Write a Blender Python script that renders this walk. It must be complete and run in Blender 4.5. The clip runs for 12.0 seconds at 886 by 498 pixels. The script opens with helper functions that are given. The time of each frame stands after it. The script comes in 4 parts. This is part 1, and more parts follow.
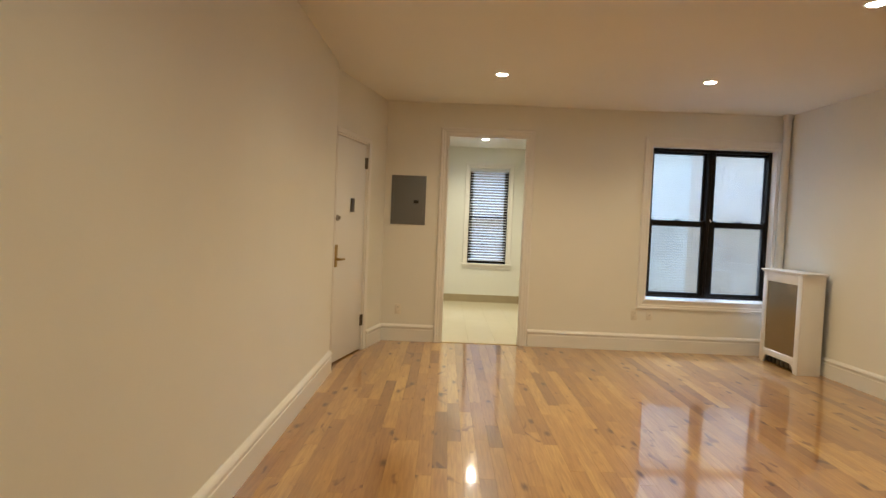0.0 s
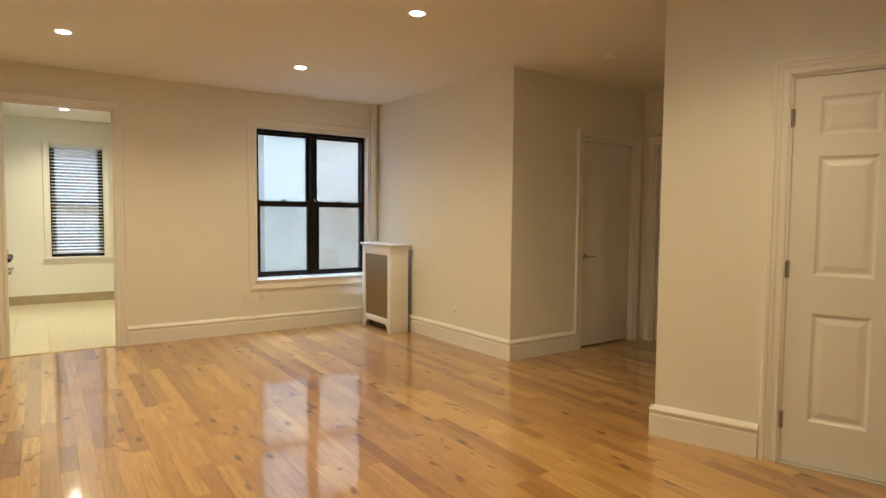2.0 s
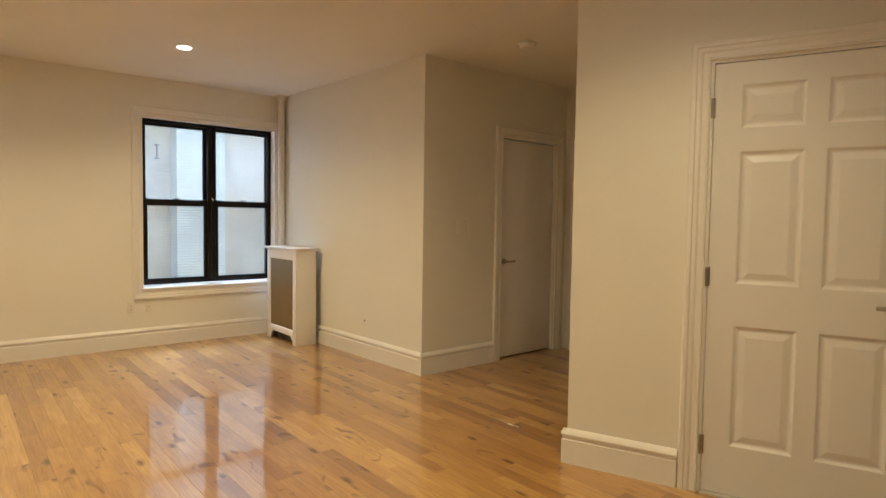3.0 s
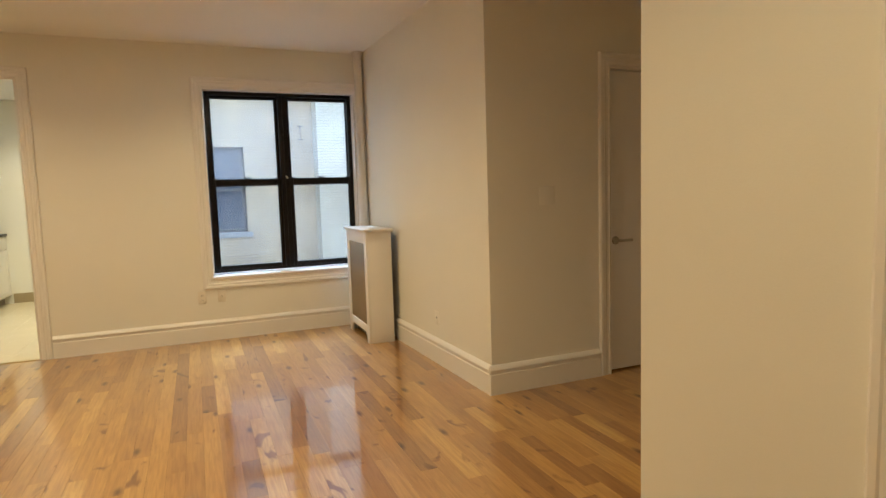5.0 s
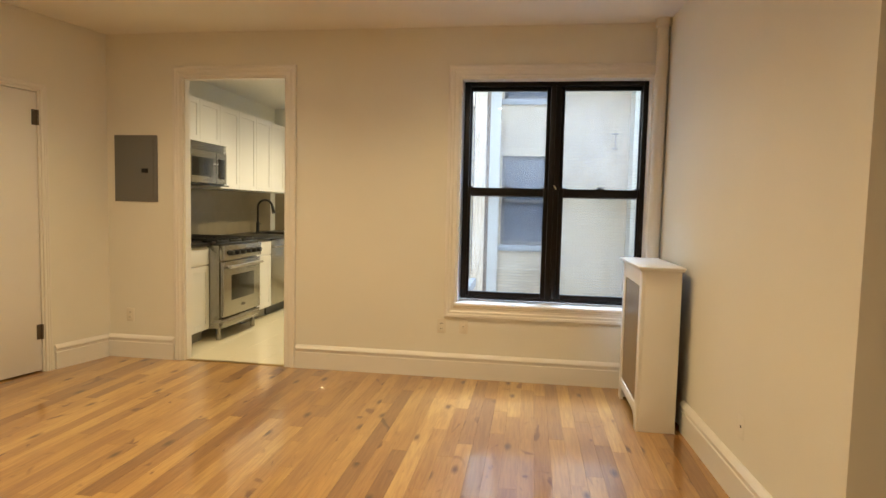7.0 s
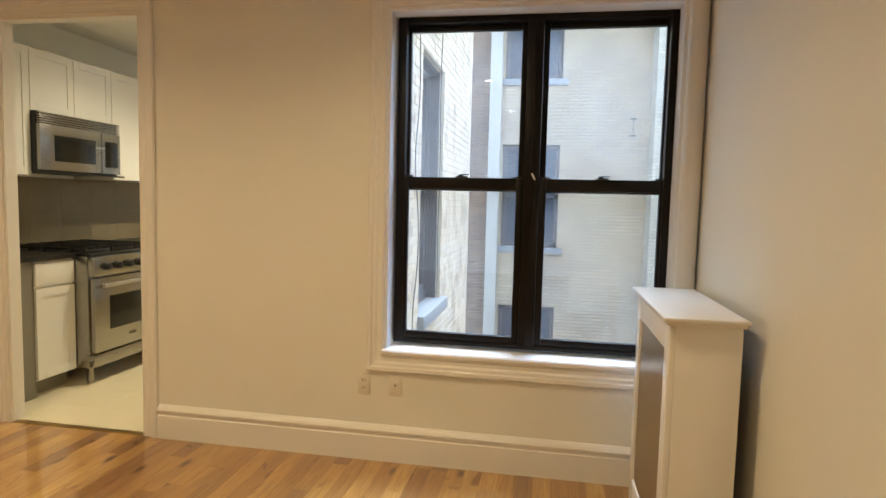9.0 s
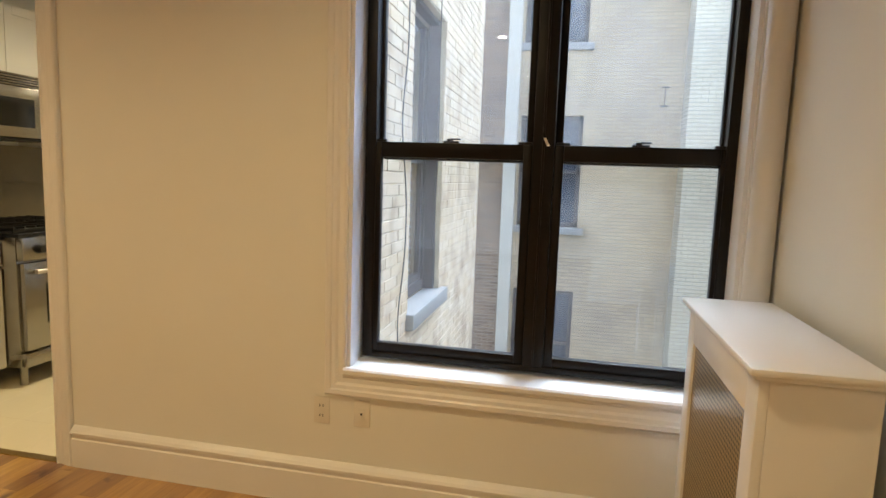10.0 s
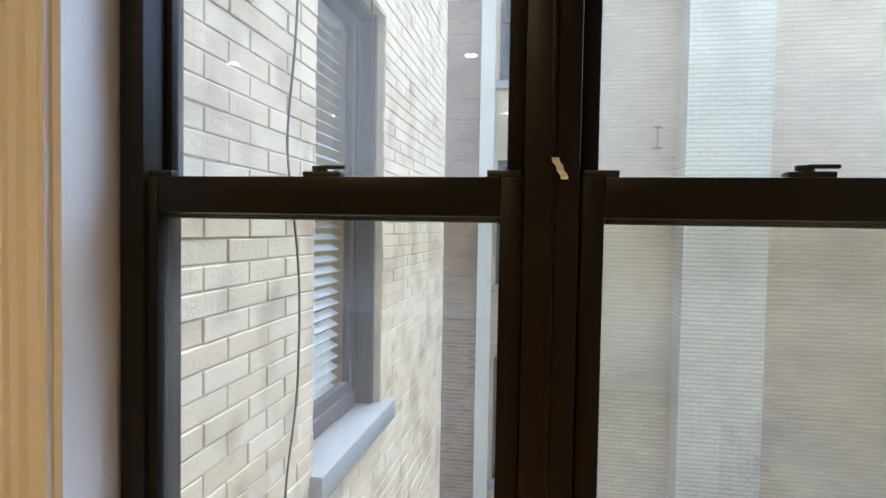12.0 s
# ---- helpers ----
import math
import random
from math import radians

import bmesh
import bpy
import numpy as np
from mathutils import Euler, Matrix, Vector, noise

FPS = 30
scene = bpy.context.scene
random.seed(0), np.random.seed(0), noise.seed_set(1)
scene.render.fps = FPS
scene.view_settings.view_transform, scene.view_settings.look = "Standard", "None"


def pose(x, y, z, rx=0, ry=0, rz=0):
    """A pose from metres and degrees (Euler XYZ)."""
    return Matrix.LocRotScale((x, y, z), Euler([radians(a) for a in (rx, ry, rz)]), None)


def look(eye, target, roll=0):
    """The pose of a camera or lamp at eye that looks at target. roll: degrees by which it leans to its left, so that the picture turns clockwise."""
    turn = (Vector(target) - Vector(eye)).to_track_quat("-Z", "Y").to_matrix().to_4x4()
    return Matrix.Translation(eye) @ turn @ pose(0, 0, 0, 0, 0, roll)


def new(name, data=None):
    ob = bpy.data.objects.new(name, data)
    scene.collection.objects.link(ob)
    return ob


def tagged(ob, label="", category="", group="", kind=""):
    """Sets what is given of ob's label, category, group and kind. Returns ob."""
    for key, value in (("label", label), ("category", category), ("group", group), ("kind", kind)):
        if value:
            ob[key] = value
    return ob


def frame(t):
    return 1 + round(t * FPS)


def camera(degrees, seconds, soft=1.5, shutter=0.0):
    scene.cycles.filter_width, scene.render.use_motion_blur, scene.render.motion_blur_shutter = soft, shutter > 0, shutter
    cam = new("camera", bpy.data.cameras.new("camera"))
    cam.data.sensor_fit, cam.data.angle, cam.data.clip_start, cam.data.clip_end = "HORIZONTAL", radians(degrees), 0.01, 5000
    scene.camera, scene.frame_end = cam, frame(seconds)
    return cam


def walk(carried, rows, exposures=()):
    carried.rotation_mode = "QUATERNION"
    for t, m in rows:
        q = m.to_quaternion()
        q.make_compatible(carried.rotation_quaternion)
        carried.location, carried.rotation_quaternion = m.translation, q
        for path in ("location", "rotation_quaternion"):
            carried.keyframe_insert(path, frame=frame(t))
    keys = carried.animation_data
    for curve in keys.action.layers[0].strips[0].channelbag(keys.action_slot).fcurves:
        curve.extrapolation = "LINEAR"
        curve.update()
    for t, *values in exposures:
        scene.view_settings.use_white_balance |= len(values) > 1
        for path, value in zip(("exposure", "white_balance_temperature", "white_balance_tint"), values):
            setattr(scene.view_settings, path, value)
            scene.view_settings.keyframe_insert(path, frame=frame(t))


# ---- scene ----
cam = camera(73.7, 12.0)
EXPOSURES = [(0.0, 3.62, 5400, 12), (1.0, 3.68, 5800, 11), (2.5, 3.83, 5650, 10), (4.5, 3.74, 5650, 10), (6.0, 3.8, 6150, 12), (9.0, 3.63, 5950, 12), (10.0, 3.46, 6350, 13), (10.5, 3.28, 6350, 13), (11.0, 3.16, 6300, 13), (11.5, 3.3, 6300, 12), (12.0, 3.32, 6350, 12)]
METRES, EYE, TILT, LEAN, TURN = 7.4, 1.295, 0.0, 0.0, 0.3
ROWS = [
    (0.0, 0.0, 0.0, 0.0, 0.1, -2.42, -2.38),
    (0.5, 0.0031, -0.0013, 0.0008, -4.14, -1.74, -1.41),
    (1.0, 0.0138, -0.0013, 0.0025, -17.12, -1.44, -0.52),
    (1.5, 0.0245, -0.0019, 0.0025, -27.66, -2.04, -0.68),
    (2.0, 0.0352, -0.0031, 0.0002, -34.39, -3.28, -0.5),
    (2.5, 0.0631, 0.0089, -0.0021, -41.24, -3.07, -0.44),
    (4.5, 0.2377, 0.0805, -0.002, -29.35, -4.08, -0.32),
    (5.0, 0.2808, 0.1045, -0.005, -23.03, -5.44, 1.79),
    (5.5, 0.3133, 0.1386, -0.0027, -11.22, -4.09, -0.05),
    (6.0, 0.3333, 0.1847, -0.0002, -5.46, -3.72, -0.69),
    (6.5, 0.3518, 0.2295, -0.0021, 4.02, -3.74, -1.09),
    (8.5, 0.4001, 0.4304, -0.0014, 11.12, -4.95, -1.4),
    (9.0, 0.404, 0.4853, 0.0028, 9.85, -4.53, -1.39),
    (9.5, 0.4065, 0.5368, 0.0028, 14.25, -4.83, -1.86),
    (10.0, 0.4063, 0.5851, 0.0025, 11.85, -6.95, -1.94),
    (10.5, 0.3999, 0.6340, 0.0044, 6.67, -7.65, -2.16),
    (11.0, 0.403, 0.6809, 0.0065, 8.07, -3.75, -1.52),
    (11.5, 0.4027, 0.7274, 0.0058, 5.01, -4.9, -1.43),
    (12.0, 0.3928, 0.7682, 0.0095, 9.82, -2.0, -0.99),
]
walk(cam, [(t, pose(0, 0, EYE, TILT, LEAN, TURN) @ pose(METRES * x, METRES * y, METRES * z, 90 + pitch, roll, yaw)) for t, x, y, z, yaw, pitch, roll in ROWS], EXPOSURES)

# light levels
WARM, WATTS, SPREAD = (1.0, 0.72, 0.335), 5.0, 148
KCOL, KWATTS = (1.0, 0.825, 0.475), 8.2
SKY, SUN = 0.15, 1.0

# ---- world, sun, large lights ----
world = bpy.data.worlds.new("sky")
scene.world = world
world.use_nodes = True
wn = world.node_tree.nodes
sky = wn.new("ShaderNodeTexSky")
sky.sky_type, sky.sun_disc = "NISHITA", False
sky.sun_elevation, sky.sun_rotation = radians(61), radians(8)
wn["Background"].inputs["Strength"].default_value = SKY
world.node_tree.links.new(sky.outputs["Color"], wn["Background"].inputs["Color"])
sun = new("sun", bpy.data.lights.new("sun", "SUN"))
sun.data.energy, sun.data.angle, sun.data.color = SUN, radians(50), (0.57, 0.79, 1.0)
sun.matrix_world = look((0, 0, 30), (-0.35, -2.7, 25.0))

# ---- materials ----
def mat(name):
    m = bpy.data.materials.new(name)
    m.use_nodes = True
    return m, m.node_tree.nodes, m.node_tree.links, m.node_tree.nodes["Principled BSDF"]


def surface(name, color, rough=0.5, metal=0.0, vary=0.06, scale=3.0, fine=60.0, bump=0.05, coat=0.0, stretch=(1, 1, 1), dist=0.004):
    """Paint, stone or metal with soft blotches and a fine grain."""
    m, n, l, b = mat(name)
    pos = n.new("ShaderNodeNewGeometry")
    mp = n.new("ShaderNodeMapping")
    mp.inputs["Scale"].default_value = stretch
    l.new(pos.outputs["Position"], mp.inputs["Vector"])
    big, small = n.new("ShaderNodeTexNoise"), n.new("ShaderNodeTexNoise")
    big.inputs["Scale"].default_value, big.inputs["Detail"].default_value = scale, 4
    small.inputs["Scale"].default_value, small.inputs["Detail"].default_value = fine, 3
    for t in (big, small):
        l.new(mp.outputs["Vector"], t.inputs["Vector"])
    mix = n.new("ShaderNodeMix")
    mix.data_type = "RGBA"
    mix.inputs["A"].default_value = (*[c * (1 - vary) for c in color], 1)
    mix.inputs["B"].default_value = (*[min(1, c * (1 + vary)) for c in color], 1)
    l.new(big.outputs["Fac"], mix.inputs["Factor"])
    l.new(mix.outputs["Result"], b.inputs["Base Color"])
    mr = n.new("ShaderNodeMapRange")
    mr.inputs["To Min"].default_value, mr.inputs["To Max"].default_value = rough * 0.85, min(1, rough * 1.15)
    l.new(big.outputs["Fac"], mr.inputs["Value"])
    l.new(mr.outputs["Result"], b.inputs["Roughness"])
    b.inputs["Metallic"].default_value = metal
    b.inputs["Coat Weight"].default_value = coat
    if bump:
        bp = n.new("ShaderNodeBump")
        bp.inputs["Strength"].default_value, bp.inputs["Distance"].default_value = bump, dist
        l.new(small.outputs["Fac"], bp.inputs["Height"])
        l.new(bp.outputs["Normal"], b.inputs["Normal"])
    return m


def wood_floor():
    """Varnished oak boards: each board its own tone, with grain, knots and mineral streaks."""
    m, n, l, b = mat("varnished_oak")
    info, geo = n.new("ShaderNodeObjectInfo"), n.new("ShaderNodeNewGeometry")
    add = n.new("ShaderNodeMath")
    add.operation = "ADD"
    l.new(info.outputs["Random"], add.inputs[0])
    l.new(geo.outputs["Random Per Island"], add.inputs[1])
    fr = n.new("ShaderNodeMath")
    fr.operation = "FRACT"
    l.new(add.outputs[0], fr.inputs[0])
    off = n.new("ShaderNodeVectorMath")
    off.operation = "SCALE"
    off.inputs[0].default_value = (37.0, 91.0, 13.0)
    l.new(fr.outputs[0], off.inputs["Scale"])
    pos = n.new("ShaderNodeVectorMath")
    pos.operation = "ADD"
    l.new(geo.outputs["Position"], pos.inputs[0])
    l.new(off.outputs["Vector"], pos.inputs[1])

    def tex(scale, stretch, detail=5, dist=0.0):
        mp = n.new("ShaderNodeMapping")
        mp.inputs["Scale"].default_value = stretch
        l.new(pos.outputs["Vector"], mp.inputs["Vector"])
        t = n.new("ShaderNodeTexNoise")
        t.inputs["Scale"].default_value, t.inputs["Detail"].default_value, t.inputs["Distortion"].default_value = scale, detail, dist
        l.new(mp.outputs["Vector"], t.inputs["Vector"])
        return t.outputs["Fac"]

    tone = n.new("ShaderNodeValToRGB")
    e = tone.color_ramp.elements
    e[0].position, e[0].color = 0.0, (0.28, 0.138, 0.037, 1)
    e[1].position, e[1].color = 1.0, (0.62, 0.395, 0.118, 1)
    for p, c in ((0.16, (0.385, 0.198, 0.050, 1)), (0.50, (0.460, 0.253, 0.063, 1)), (0.82, (0.54, 0.318, 0.085, 1))):
        k = e.new(p)
        k.color = c
    l.new(fr.outputs[0], tone.inputs["Fac"])
    grain = tex(9.0, (9.0, 0.55, 1.0), 6, 0.6)
    blotch = tex(2.2, (2.6, 0.7, 1.0), 3, 0.8)
    knots = tex(3.4, (2.2, 1.0, 1.0), 2, 1.2)

    def times(a, bb, fac):
        x = n.new("ShaderNodeMix")
        x.data_type, x.blend_type = "RGBA", "MULTIPLY"
        x.inputs["Factor"].default_value = fac
        l.new(a, x.inputs["A"])
        l.new(bb, x.inputs["B"])
        return x.outputs["Result"]

    def ramp(src, p0, c0, p1, c1):
        r = n.new("ShaderNodeValToRGB")
        q = r.color_ramp.elements
        q[0].position, q[0].color, q[1].position, q[1].color = p0, (*c0, 1), p1, (*c1, 1)
        l.new(src, r.inputs["Fac"])
        return r.outputs["Color"]

    c = times(tone.outputs["Color"], ramp(grain, 0.35, (0.68, 0.57, 0.46), 0.62, (1.06, 1.04, 1.0)), 0.62)
    c = times(c, ramp(blotch, 0.30, (0.78, 0.66, 0.52), 0.60, (1.05, 1.05, 1.05)), 0.7)
    c = times(c, ramp(knots, 0.27, (0.34, 0.19, 0.10), 0.35, (1, 1, 1)), 0.85)
    mp = n.new("ShaderNodeMapping")
    mp.inputs["Scale"].default_value = (5.6, 2.1, 1.0)
    l.new(pos.outputs["Vector"], mp.inputs["Vector"])
    vor = n.new("ShaderNodeTexVoronoi")
    vor.voronoi_dimensions = "2D"
    vor.inputs["Scale"].default_value = 1.0
    l.new(mp.outputs["Vector"], vor.inputs["Vector"])
    wob = n.new("ShaderNodeMath")
    wob.operation = "MULTIPLY_ADD"
    l.new(grain, wob.inputs[0])
    wob.inputs[1].default_value = 0.05
    l.new(vor.outputs["Distance"], wob.inputs[2])
    sel = n.new("ShaderNodeSeparateColor")
    l.new(vor.outputs["Color"], sel.inputs[0])
    pick = n.new("ShaderNodeMath")
    pick.operation = "LESS_THAN"
    pick.inputs[1].default_value = 0.60
    l.new(sel.outputs[0], pick.inputs[0])
    far = n.new("ShaderNodeMath")
    l.new(pick.outputs[0], far.inputs[0])
    l.new(wob.outputs[0], far.inputs[1])
    c = times(c, ramp(far.outputs[0], 0.055, (0.20, 0.10, 0.045), 0.165, (1, 1, 1)), 0.95)
    l.new(c, b.inputs["Base Color"])
    b.inputs["Coat Weight"].default_value, b.inputs["Coat Roughness"].default_value, b.inputs["Coat IOR"].default_value = 1.0, 0.075, 1.68
    rr = n.new("ShaderNodeMapRange")
    rr.inputs["To Min"].default_value, rr.inputs["To Max"].default_value = 0.25, 0.42
    l.new(blotch, rr.inputs["Value"])
    l.new(rr.outputs["Result"], b.inputs["Roughness"])
    b.inputs["Specular IOR Level"].default_value = 0.85
    bp = n.new("ShaderNodeBump")
    bp.inputs["Strength"].default_value, bp.inputs["Distance"].default_value = 0.16, 0.003
    wave = tex(3.0, (1.6, 0.5, 1.0), 2)
    l.new(wave, bp.inputs["Height"])
    l.new(bp.outputs["Normal"], b.inputs["Normal"])
    l.new(bp.outputs["Normal"], b.inputs["Coat Normal"])
    return m


def brick_piece(name, lo, hi, rough=0.85):
    """Painted brick, its tone set per brick, with pits and grime."""
    m, n, l, b = mat(name)
    info, geo = n.new("ShaderNodeObjectInfo"), n.new("ShaderNodeNewGeometry")
    add = n.new("ShaderNodeMath")
    l.new(info.outputs["Random"], add.inputs[0])
    l.new(geo.outputs["Random Per Island"], add.inputs[1])
    fr = n.new("ShaderNodeMath")
    fr.operation = "FRACT"
    l.new(add.outputs[0], fr.inputs[0])
    mix = n.new("ShaderNodeMix")
    mix.data_type = "RGBA"
    mix.inputs["A"].default_value, mix.inputs["B"].default_value = (*lo, 1), (*hi, 1)
    l.new(fr.outputs[0], mix.inputs["Factor"])
    dirt = n.new("ShaderNodeTexNoise")
    dirt.inputs["Scale"].default_value, dirt.inputs["Detail"].default_value = 5.0, 8
    l.new(geo.outputs["Position"], dirt.inputs["Vector"])
    r = n.new("ShaderNodeValToRGB")
    r.color_ramp.elements[0].position, r.color_ramp.elements[0].color = 0.32, (0.62, 0.58, 0.55, 1)
    r.color_ramp.elements[1].position, r.color_ramp.elements[1].color = 0.52, (1, 1, 1, 1)
    l.new(dirt.outputs["Fac"], r.inputs["Fac"])
    mul = n.new("ShaderNodeMix")
    mul.data_type, mul.blend_type = "RGBA", "MULTIPLY"
    mul.inputs["Factor"].default_value = 0.8
    l.new(mix.outputs["Result"], mul.inputs["A"])
    l.new(r.outputs["Color"], mul.inputs["B"])
    l.new(mul.outputs["Result"], b.inputs["Base Color"])
    b.inputs["Roughness"].default_value = rough
    pit = n.new("ShaderNodeTexNoise")
    pit.inputs["Scale"].default_value, pit.inputs["Detail"].default_value = 70.0, 5
    l.new(geo.outputs["Position"], pit.inputs["Vector"])
    bp = n.new("ShaderNodeBump")
    bp.inputs["Strength"].default_value, bp.inputs["Distance"].default_value = 0.5, 0.006
    l.new(pit.outputs["Fac"], bp.inputs["Height"])
    l.new(bp.outputs["Normal"], b.inputs["Normal"])
    return m


def brick_wall(name, c1, c2, mortar, along="x"):
    """Far brickwork at true size: 0.21 m by 0.061 m courses."""
    m, n, l, b = mat(name)
    geo = n.new("ShaderNodeNewGeometry")
    sep, com = n.new("ShaderNodeSeparateXYZ"), n.new("ShaderNodeCombineXYZ")
    l.new(geo.outputs["Position"], sep.inputs[0])
    l.new(sep.outputs["X" if along == "x" else "Y"], com.inputs["X"])
    l.new(sep.outputs["Z"], com.inputs["Y"])
    bt = n.new("ShaderNodeTexBrick")
    for k, v in (("Color1", (*c1, 1)), ("Color2", (*c2, 1)), ("Mortar", (*mortar, 1)), ("Scale", 1.0), ("Mortar Size", 0.008), ("Brick Width", 0.21), ("Row Height", 0.061), ("Mortar Smooth", 0.2)):
        bt.inputs[k].default_value = v
    l.new(com.outputs[0], bt.inputs["Vector"])
    dirt = n.new("ShaderNodeTexNoise")
    dirt.inputs["Scale"].default_value, dirt.inputs["Detail"].default_value = 0.9, 7
    l.new(geo.outputs["Position"], dirt.inputs["Vector"])
    r = n.new("ShaderNodeValToRGB")
    r.color_ramp.elements[0].position, r.color_ramp.elements[0].color = 0.34, (0.72, 0.70, 0.70, 1)
    r.color_ramp.elements[1].position, r.color_ramp.elements[1].color = 0.58, (1, 1, 1, 1)
    l.new(dirt.outputs["Fac"], r.inputs["Fac"])
    mul = n.new("ShaderNodeMix")
    mul.data_type, mul.blend_type = "RGBA", "MULTIPLY"
    mul.inputs["Factor"].default_value = 0.75
    l.new(bt.outputs["Color"], mul.inputs["A"])
    l.new(r.outputs["Color"], mul.inputs["B"])
    l.new(mul.outputs["Result"], b.inputs["Base Color"])
    b.inputs["Roughness"].default_value = 0.85
    bp = n.new("ShaderNodeBump")
    bp.inputs["Strength"].default_value, bp.inputs["Distance"].default_value = 0.35, 0.006
    bp.invert = True
    l.new(bt.outputs["Fac"], bp.inputs["Height"])
    l.new(bp.outputs["Normal"], b.inputs["Normal"])
    return m


def glass_pane(name, low, high):
    """Thin clear glass with a film of dust: it lets light straight through and mirrors by Fresnel."""
    m, n, l, b = mat(name)
    n.remove(b)
    clear, gloss, fres, mix = n.new("ShaderNodeBsdfTransparent"), n.new("ShaderNodeBsdfGlossy"), n.new("ShaderNodeLayerWeight"), n.new("ShaderNodeMixShader")
    clear.inputs["Color"].default_value = (0.93, 0.95, 0.95, 1)
    gloss.inputs["Roughness"].default_value = 0.0
    fres.inputs["Blend"].default_value = 0.5
    pw, ma = n.new("ShaderNodeMath"), n.new("ShaderNodeMath")
    pw.operation, ma.operation = "POWER", "MULTIPLY_ADD"
    pw.inputs[1].default_value, ma.inputs[1].default_value, ma.inputs[2].default_value = 5.0, 0.96, 0.04
    l.new(fres.outputs["Facing"], pw.inputs[0])
    l.new(pw.outputs[0], ma.inputs[0])
    l.new(ma.outputs[0], mix.inputs["Fac"])
    l.new(clear.outputs[0], mix.inputs[1])
    l.new(gloss.outputs[0], mix.inputs[2])
    dust, film, geo = n.new("ShaderNodeTexNoise"), n.new("ShaderNodeBsdfTranslucent"), n.new("ShaderNodeNewGeometry")
    dust.inputs["Scale"].default_value, dust.inputs["Detail"].default_value = 4.0, 8
    l.new(geo.outputs["Position"], dust.inputs["Vector"])
    mr = n.new("ShaderNodeMapRange")
    mr.inputs["From Min"].default_value, mr.inputs["From Max"].default_value = 0.3, 0.75
    mr.inputs["To Min"].default_value, mr.inputs["To Max"].default_value = low, high
    l.new(dust.outputs["Fac"], mr.inputs["Value"])
    film.inputs["Color"].default_value = (0.86, 0.87, 0.88, 1)
    both = n.new("ShaderNodeMixShader")
    l.new(mr.outputs["Result"], both.inputs["Fac"])
    l.new(mix.outputs[0], both.inputs[1])
    l.new(film.outputs[0], both.inputs[2])
    l.new(both.outputs[0], n["Material Output"].inputs["Surface"])
    return m


def glow(name, color, strength):
    m, n, l, b = mat(name)
    b.inputs["Base Color"].default_value = (0.8, 0.8, 0.8, 1)
    b.inputs["Emission Color"].default_value = (*color, 1)
    b.inputs["Emission Strength"].default_value = strength
    return m


def perforated():
    """Perforated sheet metal of a radiator grille: a fine clover pattern of holes."""
    m, n, l, b = mat("perforated_metal")
    geo = n.new("ShaderNodeNewGeometry")
    v = n.new("ShaderNodeTexVoronoi")
    v.inputs["Scale"].default_value, v.inputs["Randomness"].default_value = 75.0, 0.0
    l.new(geo.outputs["Position"], v.inputs["Vector"])
    r = n.new("ShaderNodeValToRGB")
    r.color_ramp.elements[0].position, r.color_ramp.elements[0].color = 0.24, (0.020, 0.016, 0.012, 1)
    r.color_ramp.elements[1].position, r.color_ramp.elements[1].color = 0.38, (0.42, 0.30, 0.14, 1)
    l.new(v.outputs["Distance"], r.inputs["Fac"])
    l.new(r.outputs["Color"], b.inputs["Base Color"])
    b.inputs["Metallic"].default_value, b.inputs["Roughness"].default_value = 0.75, 0.36
    return m


WALL = surface("cream_wall_paint", (0.80, 0.785, 0.715), 0.6, vary=0.03, scale=2.2, fine=150, bump=0.12)
CEIL = surface("white_ceiling_paint", (0.80, 0.785, 0.735), 0.7, vary=0.03, scale=1.8, fine=110, bump=0.16)
TRIM = surface("white_gloss_trim", (0.82, 0.80, 0.76), 0.32, vary=0.02, scale=2.5, fine=70, bump=0.06)
DOORW = surface("white_door_paint", (0.80, 0.79, 0.77), 0.38, vary=0.025, scale=2.0, fine=90, bump=0.07)
KWALL = surface("kitchen_wall_paint", (0.82, 0.82, 0.76), 0.55, vary=0.02, scale=1.2, fine=200, bump=0.08)
CABW = surface("white_cabinet_lacquer", (0.82, 0.81, 0.77), 0.3, vary=0.015, scale=2, fine=60, bump=0.03)
FLOOR = wood_floor()
SUB = surface("dark_joint", (0.17, 0.09, 0.035), 0.8)
KTILE = surface("cream_floor_tile", (0.74, 0.67, 0.49), 0.16, vary=0.03, scale=3, fine=40, bump=0.02)
GROUT = surface("pale_grout", (0.60, 0.56, 0.42), 0.8)
# backsplash tile: shade under the wall cabinets is put into its darker colour
BTILE = surface("shaded_tan_stone_tile", (0.235, 0.19, 0.115), 0.35, vary=0.2, scale=6, fine=50, bump=0.06)
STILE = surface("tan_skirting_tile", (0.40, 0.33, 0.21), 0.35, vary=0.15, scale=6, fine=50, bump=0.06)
BRONZE = surface("dark_bronze_aluminium", (0.010, 0.008, 0.007), 0.36, metal=0.0, vary=0.25, scale=8, fine=120, bump=0.04)
for nd in BRONZE.node_tree.nodes:
    if nd.type == "BSDF_PRINCIPLED":
        nd.inputs["Specular IOR Level"].default_value = 0.22
BLACK = surface("black_enamel", (0.012, 0.012, 0.012), 0.35, vary=0.2)
STEEL = surface("brushed_stainless_steel", (0.36, 0.345, 0.315), 0.26, metal=1.0, vary=0.08, scale=4, fine=90, bump=0.05, stretch=(1, 0.15, 6))
NICKEL = surface("satin_nickel", (0.45, 0.42, 0.38), 0.28, metal=1.0, vary=0.06)
BRASS = surface("worn_brass", (0.42, 0.29, 0.11), 0.33, metal=1.0, vary=0.15)
